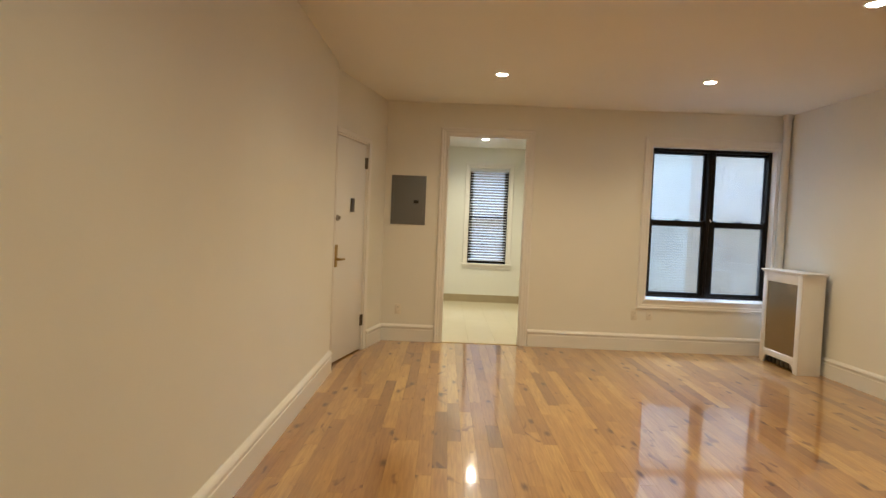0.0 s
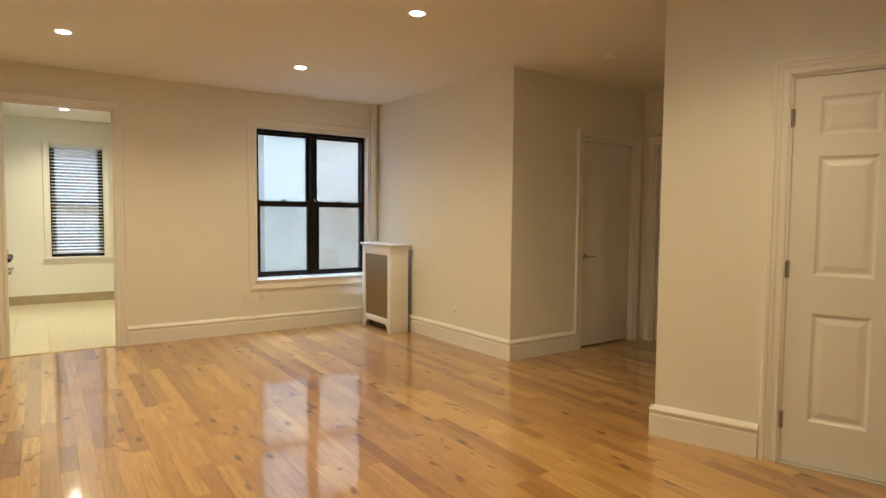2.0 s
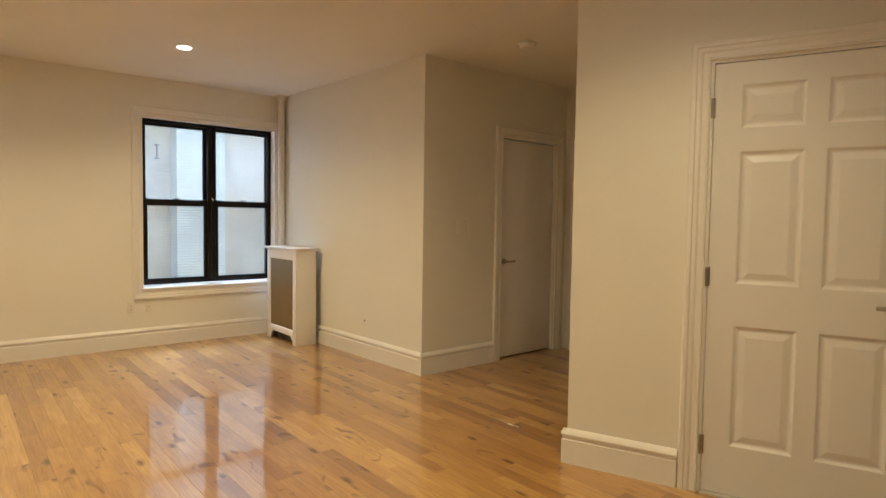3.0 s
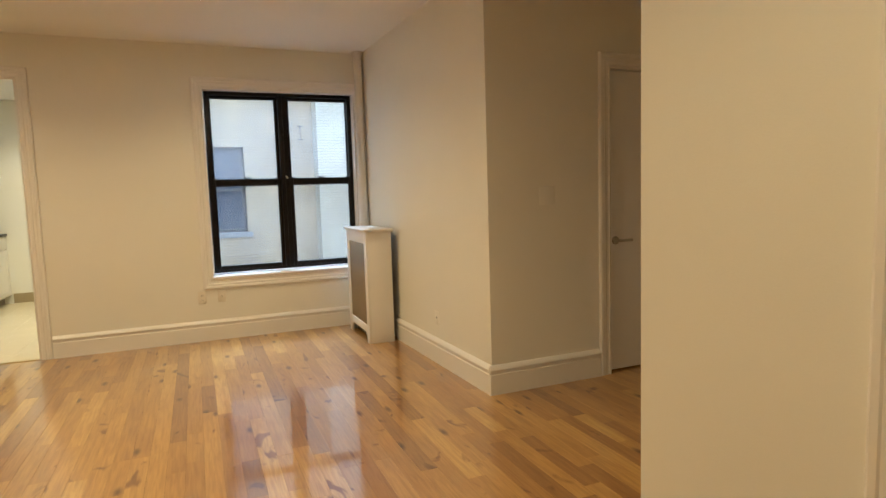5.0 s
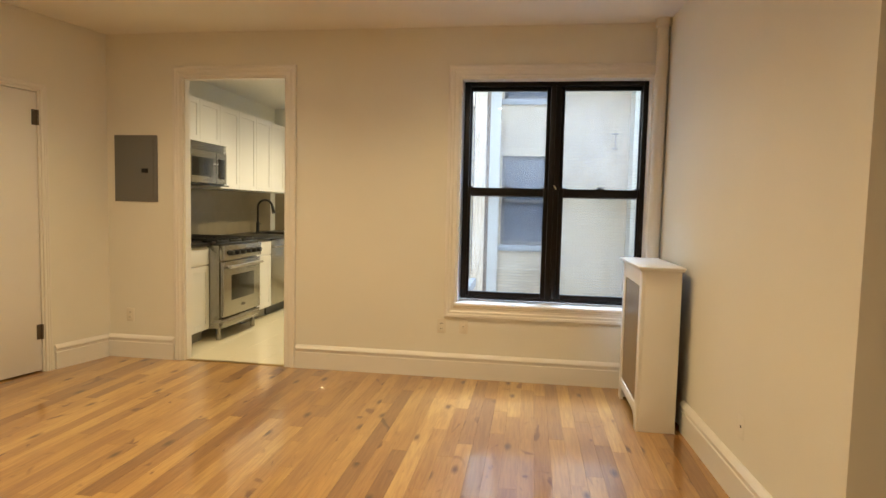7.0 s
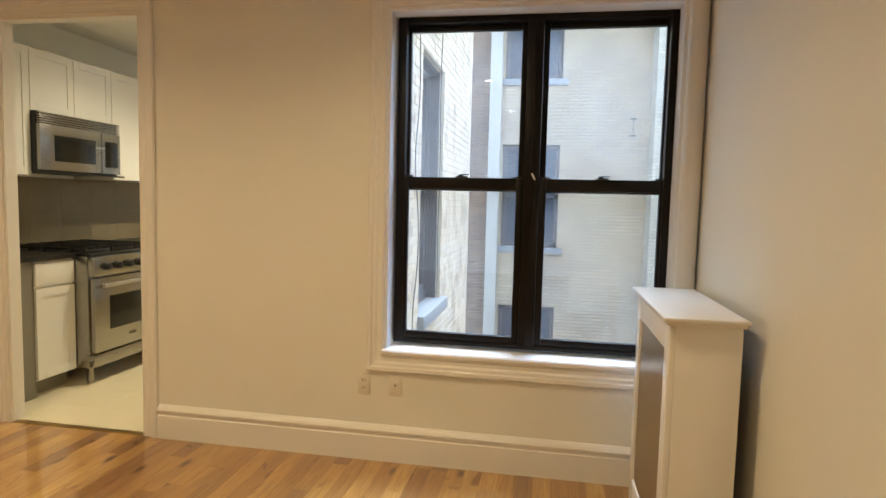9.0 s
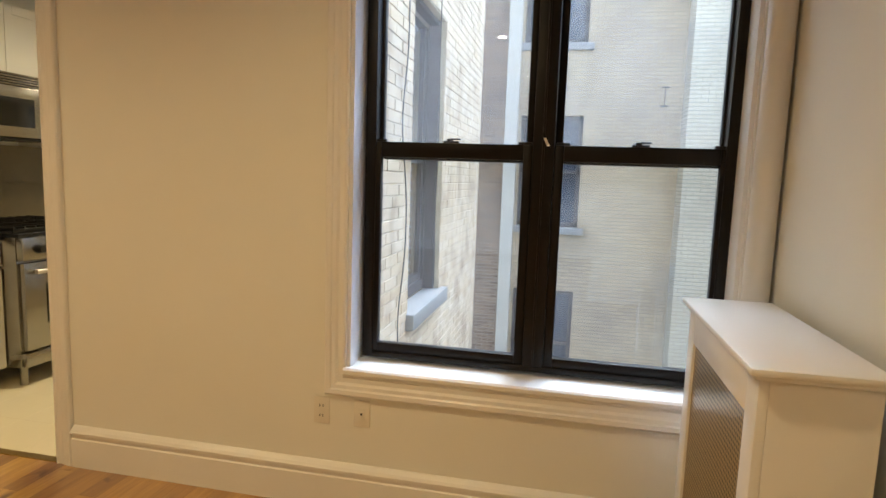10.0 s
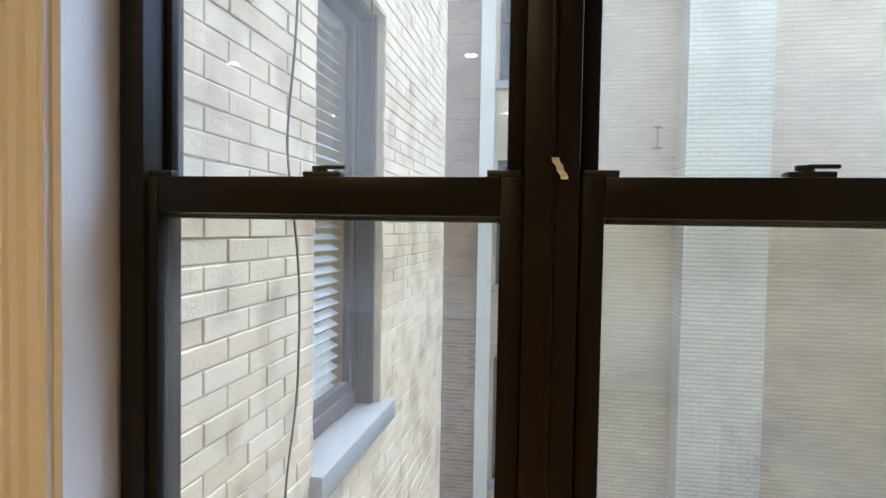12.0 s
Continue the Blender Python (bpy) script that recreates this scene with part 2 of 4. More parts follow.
HINGE = surface("dark_hinge_metal", (0.14, 0.12, 0.10), 0.4, metal=0.8, vary=0.15)
PANELG = surface("grey_panel_enamel", (0.165, 0.17, 0.175), 0.45, vary=0.05, scale=4, fine=150, bump=0.05)
GRANITE = surface("black_granite", (0.012, 0.011, 0.010), 0.3, vary=0.6, scale=90, fine=200, bump=0.0)
DARKGLASS = surface("dark_oven_glass", (0.008, 0.008, 0.008), 0.2, vary=0.1, bump=0.0)
PLATE = surface("ivory_plastic", (0.78, 0.74, 0.65), 0.35, vary=0.02)
GREYCAB = surface("grey_cabinet_side", (0.22, 0.205, 0.17), 0.45, vary=0.05)
BLIND = surface("white_blind_slat", (0.78, 0.80, 0.82), 0.45, vary=0.02)
SILL = surface("painted_stone_sill", (0.25, 0.24, 0.22), 0.7, vary=0.2, scale=7, fine=60, bump=0.25)
OUTFRAME = surface("weathered_brown_window_frame", (0.085, 0.075, 0.068), 0.6, vary=0.3, scale=5)
PIPE = surface("painted_pipe", (0.72, 0.69, 0.63), 0.4, vary=0.05, scale=5, fine=50, bump=0.1)
WIRE = surface("grey_cable", (0.06, 0.055, 0.05), 0.7)
STUCCO = surface("cream_stucco", (0.46, 0.41, 0.33), 0.9, vary=0.12, scale=3, fine=60, bump=0.2)
MORTAR = surface("pale_mortar", (0.54, 0.45, 0.32), 0.95, vary=0.45, scale=7, fine=120, bump=0.4)
NEARBRICK = brick_piece("cream_painted_brick", (0.60, 0.455, 0.285), (0.66, 0.53, 0.365))
FARBRICK = brick_wall("buff_brickwork", (0.50, 0.38, 0.235), (0.43, 0.325, 0.205), (0.34, 0.27, 0.185))
BROWNBRICK = brick_wall("brown_brickwork", (0.27, 0.175, 0.105), (0.17, 0.11, 0.066), (0.29, 0.215, 0.15))
PALEBRICK = brick_wall("pale_glazed_brickwork", (0.54, 0.47, 0.335), (0.50, 0.435, 0.31), (0.34, 0.30, 0.23))
PALESIDE = brick_wall("pale_brickwork_side", (0.66, 0.64, 0.58), (0.56, 0.55, 0.50), (0.42, 0.41, 0.39), along="y")
ASPHALT = surface("yard_concrete", (0.22, 0.21, 0.20), 0.9, vary=0.25, scale=1.5, fine=50, bump=0.3)
ROOF = surface("roof_felt", (0.08, 0.08, 0.08), 0.9, vary=0.2)
GLASS = glass_pane("clear_glass", 0.014, 0.05)
HAZYGLASS = glass_pane("dusty_glass", 0.028, 0.085)
OUTGLASS = surface("dark_reflecting_window_glass", (0.05, 0.06, 0.075), 0.05, vary=0.1, bump=0.0)
GRILLE = perforated()
LENS = glow("warm_lamp_lens", (1.0, 0.90, 0.66), 9.0)
KLENS = glow("neutral_lamp_lens", (1.0, 0.94, 0.76), 9.0)


# ---- mesh helpers ----
def bx(bm, x0, x1, y0, y1, z0, z1, bevel=0.0):
    """A box, with its edges rounded by bevel."""
    v = bmesh.ops.create_cube(bm, size=1.0, matrix=Matrix.Translation(((x0 + x1) / 2, (y0 + y1) / 2, (z0 + z1) / 2)) @ Matrix.Diagonal((abs(x1 - x0), abs(y1 - y0), abs(z1 - z0), 1)))["verts"]
    if bevel:
        e = list({e for q in v for e in q.link_edges})
        bmesh.ops.bevel(bm, geom=e, offset=bevel, segments=2, profile=0.5, affect="EDGES", clamp_overlap=True)
    return bm


def box(x0, x1, y0, y1, z0, z1, bevel=0.0):
    return bx(bmesh.new(), x0, x1, y0, y1, z0, z1, bevel)


def cyl(bm, p, axis, r, length, seg=24, r2=None, bevel=0.0):
    """A round bar from p along axis."""
    a = Vector(axis).normalized()
    m = Matrix.Translation(Vector(p) + a * length / 2) @ a.to_track_quat("Z", "Y").to_matrix().to_4x4()
    v = bmesh.ops.create_cone(bm, cap_ends=True, segments=seg, radius1=r, radius2=r if r2 is None else r2, depth=length, matrix=m)["verts"]
    if bevel:
        e = [e for e in {e for q in v for e in q.link_edges} if any(len(f.verts) > 4 for f in e.link_faces)]
        bmesh.ops.bevel(bm, geom=e, offset=bevel, segments=2, profile=0.5, affect="EDGES")
    return bm


def extrude_profile(bm, prof, a, b, normal):
    """A moulding: the profile (out, up) swept from a to b; normal points into the room."""
    a, b, nn = Vector(a), Vector(b), Vector(normal).normalized()
    rows = []
    for p in (a, b):
        rows.append([bm.verts.new(p + nn * o + Vector((0, 0, u))) for o, u in prof])
    k = len(prof)
    for i in range(k):
        j = (i + 1) % k
        bm.faces.new((rows[0][i], rows[0][j], rows[1][j], rows[1][i]))
    bm.faces.new(rows[0])
    bm.faces.new(rows[1][::-1])
    bmesh.ops.recalc_face_normals(bm, faces=bm.faces)
    return bm


def mesh_ob(name, bm, material, smooth=False):
    me = bpy.data.meshes.new(name)
    bm.to_mesh(me)
    bm.free()
    me.materials.append(material)
    if smooth:
        for p in me.polygons:
            p.use_smooth = True
        me.set_sharp_from_angle(angle=radians(35))
    return new(name, me)


def part(name, bm, material, parent, label="", smooth=True):
    ob = mesh_ob(name, bm, material, smooth)
    ob.parent = parent
    if label:
        tagged(ob, label)
    return ob


def thing(name, label, category, group="", kind="", at=None):
    ob = new(name)
    ob.empty_display_size = 0.1
    if at is not None:
        ob.matrix_basis = at
    return tagged(ob, label, category, group, kind)


def struct(name, bm, material, label, category="wall"):
    return tagged(mesh_ob(name, bm, material), label, category, kind="structure")


# ---- plan ----
H = 2.60                # ceiling
XL, XR = -0.955, 3.68   # long side walls
YN, YN2 = 6.434, 6.505  # wall towards the kitchen
YW2 = 6.73              # outer face of the window wall
YB = -1.6               # wall behind
YP = 3.977              # hall wall
XH = 5.50               # end of the hall
CX, CY = 3.253, 2.133   # corner of the closet block
SL = radians(20)        # turn of the closet wall
KXL, KXR, KY = -0.86, 1.70, 9.98
KO0, KO1, KOZ = -0.018, 0.834, 2.256
WX0, WX1, WZ0, WZ1 = 2.180, 3.545, 0.575, 2.24

# ---- large structure ----
bm = box(-1.4, 6.0, YB - 0.2, YN - 0.002, -0.25, -0.014)
struct("floor", bm, SUB, "subfloor under varnished oak boards", "floor")
kf = struct("floor_kitchen", box(-1.1, 2.05, YN - 0.002, KY + 0.1, -0.25, -0.010), GROUT, "cream tiled kitchen floor", "floor")
struct("ceiling", box(-1.4, 6.0, YB - 0.2, YN, H, H + 0.2), CEIL, "plain white painted ceiling with recessed lights", "ceiling")
struct("ceiling_kitchen", box(-1.1, 2.05, YN2, KY + 0.13, H, H + 0.2), CEIL, "white painted kitchen ceiling", "ceiling")

bm = bmesh.new()
bx(bm, -1.1, KO0, YN, YN2, 0, H)
bx(bm, KO0, KO1, YN, YN2, KOZ, H)
bx(bm, KO1, WX0 - 0.09, YN, YN2, 0, H)
struct("wall_north", bm, WALL, "cream painted wall with kitchen doorway")
bm = bmesh.new()
bx(bm, WX0 - 0.09, WX0, YN, YW2, -6, 9)
bx(bm, WX0, WX1, YN, YW2, -6, WZ0 - 0.03)
bx(bm, WX0, WX1, YN, YW2, WZ1, 9)
bx(bm, WX1, 9.0, YN, YW2, -6, 9)
struct("wall_window", bm, WALL, "cream painted outer wall around the double window")
struct("wall_west", box(XL - 0.14, XL, YB, 4.98, 0, H), WALL, "long plain cream painted wall")
struct("wall_south", box(XL - 0.14, 6.0, YB - 0.15, YB, 0, H), WALL, "plain cream painted wall")
EW0, EW1 = Vector((3.703, YP, 0)), Vector((3.622, YN, 0))   # the wall beside the window runs a little askew
bm = bmesh.new()
foot = [bm.verts.new(p) for p in (EW0, EW0 + Vector((0.17, 0, 0)), EW1 + Vector((0.25, 0.0, 0)), EW1)]
cap = bm.faces.new(foot)
up = bmesh.ops.extrude_face_region(bm, geom=[cap])["geom"]
bmesh.ops.translate(bm, verts=[v for v in up if isinstance(v, bmesh.types.BMVert)], vec=(0, 0, H))
bmesh.ops.recalc_face_normals(bm, faces=bm.faces)
struct("wall_east", bm, WALL, "cream painted wall beside the window")

struct("wall_outer_east", box(6.0, 6.15, YB - 0.15, YN, -0.25, H + 0.2), WALL, "plain painted wall of the next room")
struct("wall_outer_west", box(-1.55, -1.4, YB - 0.2, YN + 0.07, -0.25, H + 0.2), WALL, "plain painted wall of the outer corridor")
struct("wall_outer_corner", box(-1.4, -1.1, YN, YN + 0.07, -0.25, H + 0.2), WALL, "plain painted wall of the outer corridor")
HD0, HD1, HDZ = 4.60, 5.36, 2.04
bm = bmesh.new()
bx(bm, EW0.x + 0.17, HD0, YP, YP + 0.12, 0, H)
bx(bm, HD0, HD1, YP, YP + 0.12, HDZ, H)
bx(bm, HD1, XH, YP, YP + 0.12, 0, H)
struct("wall_hall", bm, WALL, "cream painted hall wall with a door")
ED0, ED1 = 3.06, 3.82
bm = bmesh.new()
bx(bm, XH, XH + 0.12, ED1, YP + 0.12, 0, H)
bx(bm, XH, XH + 0.12, ED0, ED1, HDZ, H)
bx(bm, XH, XH + 0.12, CY - 0.1, ED0, 0, H)
struct("wall_hall_end", bm, WALL, "cream painted wall at the end of the hall")

# closet block: a wall turned by SL, then the hall side
CD0, CD1, CDZ = 0.64, 1.49, 2.03
closet = pose(CX, CY, 0, 0, 0, math.degrees(SL) - 90)     # local x runs along the wall away from the corner, y out of the room
bm = bmesh.new()
bx(bm, 0, CD0, 0, 0.12, 0, H)
bx(bm, CD0, CD1, 0, 0.12, CDZ, H)
bx(bm, CD1, 4.1, 0, 0.12, 0, H)
w = struct("wall_closet", bm, WALL, "cream painted closet wall with a panelled door")
w.matrix_basis = closet
struct("wall_hall_south", box(CX + 0.06, XH, CY - 0.12, CY, 0, H), WALL, "cream painted hall wall")

# entry wall, turned a little against the long wall
EA = Vector((-1.032, 4.97, 0))
EANG = math.degrees(math.atan2(1.202, 0.283))
entry = pose(EA.x, EA.y, 0, 0, 0, EANG)                   # local x along the wall towards the kitchen, y behind it
EN0, EN1, ENZ = 0.20, 0.96, 2.06
bm = bmesh.new()
bx(bm, 0.0, EN0, 0, 0.14, 0, H)
bx(bm, EN0, EN1, 0, 0.14, ENZ, H)
bx(bm, EN1, 1.52, 0, 0.14, 0, H)
w = struct("wall_entry", bm, WALL, "cream painted slanting wall with the entry door")
w.matrix_basis = entry

# kitchen shell
struct("wall_kitchen_west", box(KXL - 0.15, KXL, YN2, KY + 0.13, 0, H), KWALL, "white painted kitchen wall")
KW0, KW1, KWZ0, KWZ1 = 0.36, 1.01, 0.655, 2.255
bm = bmesh.new()
bx(bm, KXL - 0.15, KW0, KY, KY + 0.13, -6, 9)
bx(bm, KW0, KW1, KY, KY + 0.13, -6, KWZ0)
bx(bm, KW0, KW1, KY, KY + 0.13, KWZ1, 9)
bx(bm, KW1, 2.093, KY, KY + 0.13, -6, 9)
struct("wall_kitchen_north", bm, KWALL, "white painted kitchen wall with a window")
LW0, LW1, LWZ0, LWZ1 = 7.60, 8.43, 0.52, 2.36
bm = bmesh.new()
bx(bm, KXR, 2.093, YN2, LW0, -6, 9)
bx(bm, KXR, 2.093, LW0, LW1, -6, LWZ0 - 0.105)
bx(bm, KXR, 2.093, LW0, LW1, LWZ1, 9)
bx(bm, KXR, 2.093, LW1, KY, -6, 9)
court_left = struct("wall_court_left", bm, MORTAR, "cream painted brick court wall with a window")

# ---- trim ----
BASE = [(0, 0), (0.022, 0), (0.022, 0.118), (0.017, 0.122), (0.017, 0.137), (0.026, 0.142), (0.026, 0.150), (0.019, 0.160), (0.010, 0.168), (0.004, 0.172), (0, 0.172)]
BASE = [(o * 1.05, u * 1.07) for o, u in BASE]


def baseboard(a, b, normal):
    return struct("baseboard", extrude_profile(bmesh.new(), BASE, (*a, 0), (*b, 0), (*normal, 0)), TRIM, "white painted moulded baseboard", "baseboard")


CAS = [(0, 0), (0.014, 0), (0.016, 0.008), (0.012, 0.014), (0.012, 0.032), (0.018, 0.042), (0.018, 0.056), (0.023, 0.062), (0.023, 0.078), (0.018, 0.084), (0, 0.084)]


def casing(name, m, x0, x1, z0, z1, bottom=False, label="white painted moulded door casing", w=1.0):
    """Mitred moulding round an opening; local x along the wall, -y into the room."""
    bm = bmesh.new()
    k = len(CAS)
    legs = []
    cor = [(x0, z0, -1, -1), (x0, z1, -1, 1), (x1, z1, 1, 1), (x1, z0, 1, -1)]
    for cx, cz, sx, sz in cor:
        if not bottom and sz < 0:
            sz = 0
        legs.append([bm.verts.new((cx + sx * d * w, -o, cz + sz * d * w)) for o, d in CAS])
    runs = [(0, 1), (1, 2), (2, 3)] + ([(3, 0)] if bottom else [])
    for a, b in runs:
        for i in range(k):
            j = (i + 1) % k
            bm.faces.new((legs[a][i], legs[a][j], legs[b][j], legs[b][i]))
    if not bottom:
        bm.faces.new(legs[0])
        bm.faces.new(legs[3][::-1])
    bmesh.ops.recalc_face_normals(bm, faces=bm.faces)
    ob = struct(name, bm, TRIM, label, "trim")
    ob.matrix_basis = m
    return ob


def lining(m, x0, x1, z0, z1, depth, t=0.018, label="white painted door jamb", y0=0.0):
    bm = bmesh.new()
    bx(bm, x0, x0 + t, y0, depth, z0, z1)
    bx(bm, x1 - t, x1, y0, depth, z0, z1)
    bx(bm, x0 + t, x1 - t, y0, depth, z1 - t, z1)
    ob = struct("trim_jamb", bm, TRIM, label, "trim")
    ob.matrix_basis = m
    return ob


north = pose(0, YN, 0)
baseboard((-0.70, YN), (KO0 - 0.09, YN), (0, -1))
baseboard((KO1 + 0.09, YN), (3.60, YN), (0, -1))
baseboard((XL, YB), (XL, 4.97), (1, 0))
ewd = (EW1 - EW0).normalized()
baseboard((EW0.x, EW0.y), (EW0 + ewd * 1.66).xy, (-ewd.y, ewd.x))
baseboard((EW0.x - 0.022, YP), (HD0 - 0.09, YP), (0, -1))
cdir = Vector((math.sin(SL), -math.cos(SL)))
cnor = Vector((-math.cos(SL), -math.sin(SL)))
baseboard(Vector((CX, CY)) - cdir * 0.02, Vector((CX, CY)) + cdir * (CD0 - 0.09), cnor)
baseboard(Vector((CX, CY)) + cdir * (CD1 + 0.09), Vector((CX, CY)) + cdir * 3.9, cnor)
baseboard((CX - 0.02, CY), (XH, CY), (0, 1))
ed = Vector((math.cos(radians(EANG)), math.sin(radians(EANG))))
en = Vector((ed.y, -ed.x))
e0 = Vector((EA.x, EA.y))
baseboard(e0 + ed * (EN1 + 0.07), e0 + ed * 1.47, en)
baseboard((XL, YB), (4.4, YB), (0, 1))

casing("trim_kitchen_opening", north, KO0, KO1, 0.0, KOZ, label="white painted moulded doorway casing")
lining(north, KO0 - 0.001, KO1 + 0.001, 0.0, KOZ + 0.001, YN2 - YN + 0.002, t=0.012)
casing("trim_closet_door", closet, CD0, CD1, 0.0, CDZ)
lining(closet, CD0, CD1, 0.0, CDZ, 0.12, t=0.014)
hall = pose(0, YP, 0)
casing("trim_hall_door", hall, HD0, HD1, 0.0, HDZ)
lining(hall, HD0, HD1, 0.0, HDZ, 0.12, t=0.014)
hend = pose(XH, 0, 0, 0, 0, -90)
casing("trim_hall_end_door", hend, -ED1, -ED0, 0.0, HDZ)
lining(hend, -ED1, -ED0, 0.0, HDZ, 0.12, t=0.014)
casing("trim_entry_door", entry, EN0, EN1, 0.0, ENZ, w=0.55, label="narrow cream painted entry door casing")
lining(entry, EN0, EN1, 0.0, ENZ, 0.14, t=0.014)


# ---- doors ----
def panel_door(name, m, width, height, t, label, handle_x, hinge_x, handle_z=0.93, lever=-1):
    """A six-panel moulded door; local x along the door, -y into the room."""
    d = thing(name, label, "door", kind="structure", at=m)
    k = width / 0.76
    cols = [(0.105 * k, 0.345 * k), (0.415 * k, 0.655 * k)]
    rows = [(0.23, 0.80), (0.99, 1.60), (1.70, 1.90)]
    part("core", box(0, width, 0.012, t, 0, height), DOORW, d, smooth=False)
    xs = [0, *cols[0], *cols[1], width]
    for a, c in ((0, xs[1]), (xs[2], xs[3]), (xs[4], width)):
        part("stile", box(a, c, 0, 0.012, 0, height), DOORW, d, smooth=False)
    zs = [0, *[z for q in rows for z in q], height]
    for c0, c1 in cols:
        for z0, z1 in zip(zs[::2], zs[1::2]):
            part("rail", box(c0, c1, 0, 0.012, z0, z1), DOORW, d, smooth=False)
    for c0, c1 in cols:
        for r0, r1 in rows:
            q = bmesh.new()
            loops = []
            for inset, y in ((0.0, 0.0), (0.004, 0.0005), (0.014, 0.0085), (0.020, 0.0105), (0.026, 0.0105), (0.052, 0.003), (0.056, 0.0025)):
                loops.append([q.verts.new(p) for p in ((c0 + inset, y, r0 + inset), (c1 - inset, y, r0 + inset), (c1 - inset, y, r1 - inset), (c0 + inset, y, r1 - inset))])
            for a, c in zip(loops, loops[1:]):
                for n in range(4):
                    m2 = (n + 1) % 4
                    q.faces.new((a[n], a[m2], c[m2], c[n]))
            q.faces.new(loops[-1])
            bmesh.ops.recalc_face_normals(q, faces=q.faces)
            part("panel", q, DOORW, d, smooth=False)
    q = cyl(bmesh.new(), (handle_x, 0, handle_z), (0, -1, 0), 0.032, 0.012, 28, bevel=0.003)
    cyl(q, (handle_x, -0.010, handle_z), (0, -1, 0), 0.011, 0.040, 16)
    handle = part("handle", q, NICKEL, d, "satin nickel lever handle")
    q = bmesh.new()
    bx(q, min(handle_x, handle_x + lever * 0.115), max(handle_x, handle_x + lever * 0.115), -0.056, -0.042, handle_z - 0.010, handle_z + 0.010, 0.006)
    part("lever", q, NICKEL, handle)
    if hinge_x is not None:
        for z in (0.22, 1.02, 1.80):
            q = cyl(bmesh.new(), (hinge_x, -0.008, z - 0.045), (0, 0, 1), 0.008, 0.09, 12)
            bx(q, hinge_x - 0.012, hinge_x + 0.012, -0.004, 0.002, z - 0.045, z + 0.045)
            part("hinge", q, NICKEL, d, "satin nickel butt hinge")
    return d


panel_door("door_closet", closet @ pose(CD0 + 0.016, 0.006, 0.012), CD1 - CD0 - 0.032, CDZ - 0.03, 0.036, "closed white six-panel closet door with lever handle", CD1 - CD0 - 0.095, -0.004)


def flush_door(name, m, width, height, label, handle_x, handle_z):
    """A flat door with a lever handle; local x along the door, -y into the room."""
    d = thing(name, label, "door", kind="structure", at=m)
    part("leaf", box(0, width, 0, 0.036, 0, height, 0.002), DOORW, d)
    q = cyl(bmesh.new(), (handle_x, 0, handle_z), (0, -1, 0), 0.028, 0.010, 24, bevel=0.003)
    cyl(q, (handle_x, -0.008, handle_z), (0, -1, 0), 0.010, 0.040, 14)
    h = part("handle", q, NICKEL, d, "satin nickel lever handle")
    part("lever", box(handle_x - 0.008, handle_x + 0.11, -0.054, -0.042, handle_z - 0.009, handle_z + 0.009, 0.005), NICKEL, h)
    return d


STONE = surface("pale_marble_saddle", (0.50, 0.48, 0.44), 0.45, vary=0.22, scale=9, fine=80, bump=0.08)
w = struct("threshold_closet", box(CD0 + 0.015, CD1 - 0.015, -0.022, 0.10, -0.010, 0.009, 0.003), STONE, "worn pale marble saddle under the closet door", "trim")
w.matrix_basis = closet
flush_door("door_hall", hall @ pose(HD0 + 0.016, 0.03, 0.012), HD1 - HD0 - 0.032, HDZ - 0.03, "closed flat white hall door with lever handle", 0.055, 0.89)
flush_door("door_hall_end", hend @ pose(-ED1 + 0.016, 0.03, 0.012), ED1 - ED0 - 0.032, HDZ - 0.03, "closed flat white door at the hall's end", 0.065, 0.90)

# entry door
d = thing("door_entry", "closed flat white steel apartment entry door", "door", kind="structure", at=entry @ pose(EN0 + 0.016, 0.012, 0.012))
ew = EN1 - EN0 - 0.032
part("leaf", box(0, ew, 0, 0.045, 0, ENZ - 0.03, 0.002), DOORW, d)
for z in (0.29, 1.85):
    q = box(ew - 0.035, ew + 0.006, -0.008, 0.0, z - 0.055, z + 0.055, 0.002)
    cyl(q, (ew + 0.002, -0.010, z - 0.055), (0, 0, 1), 0.009, 0.11, 12)
    part("hinge", q, HINGE, d, "dark metal hinge")
part("viewer", box(0.36, 0.43, -0.016, 0.0, 1.36, 1.49, 0.004), HINGE, d, "grey metal door viewer plate")
q = cyl(bmesh.new(), (0.065, 0, 1.30), (0, -1, 0), 0.028, 0.014, 24, bevel=0.004)
bx(q, 0.058, 0.072, -0.034, -0.012, 1.285, 1.315, 0.003)
part("deadbolt", q, NICKEL, d, "small round deadbolt turn")
hd = part("lock_plate", box(0.04, 0.09, -0.008, 0.0, 0.86, 1.06, 0.003), BRASS, d, "worn brass lock plate")
q = cyl(bmesh.new(), (0.065, -0.008, 0.93), (0, -1, 0), 0.012, 0.035, 16)
bx(q, 0.060, 0.16, -0.055, -0.040, 0.921, 0.939, 0.006)
part("lever", q, BRASS, hd)

# ---- main window ----
FY = 6.540
win = thing("window_1", "black aluminium double-hung twin window with clear panes", "window", kind="structure")
bm = bmesh.new()
F0, F1 = WX0 + 0.022, WX1 - 0.012
FZ0, FZ1 = WZ0 + 0.015, WZ1 - 0.015
bx(bm, F0, F0 + 0.042, FY, FY + 0.10, FZ0, FZ1, 0.002)
bx(bm, F1 - 0.036, F1, FY, FY + 0.10, FZ0, FZ1, 0.002)
bx(bm, F0 + 0.042, F1 - 0.036, FY, FY + 0.10, FZ1 - 0.030, FZ1, 0.002)
bx(bm, F0 + 0.042, F1 - 0.036, FY, FY + 0.10, FZ0, FZ0 + 0.022, 0.002)
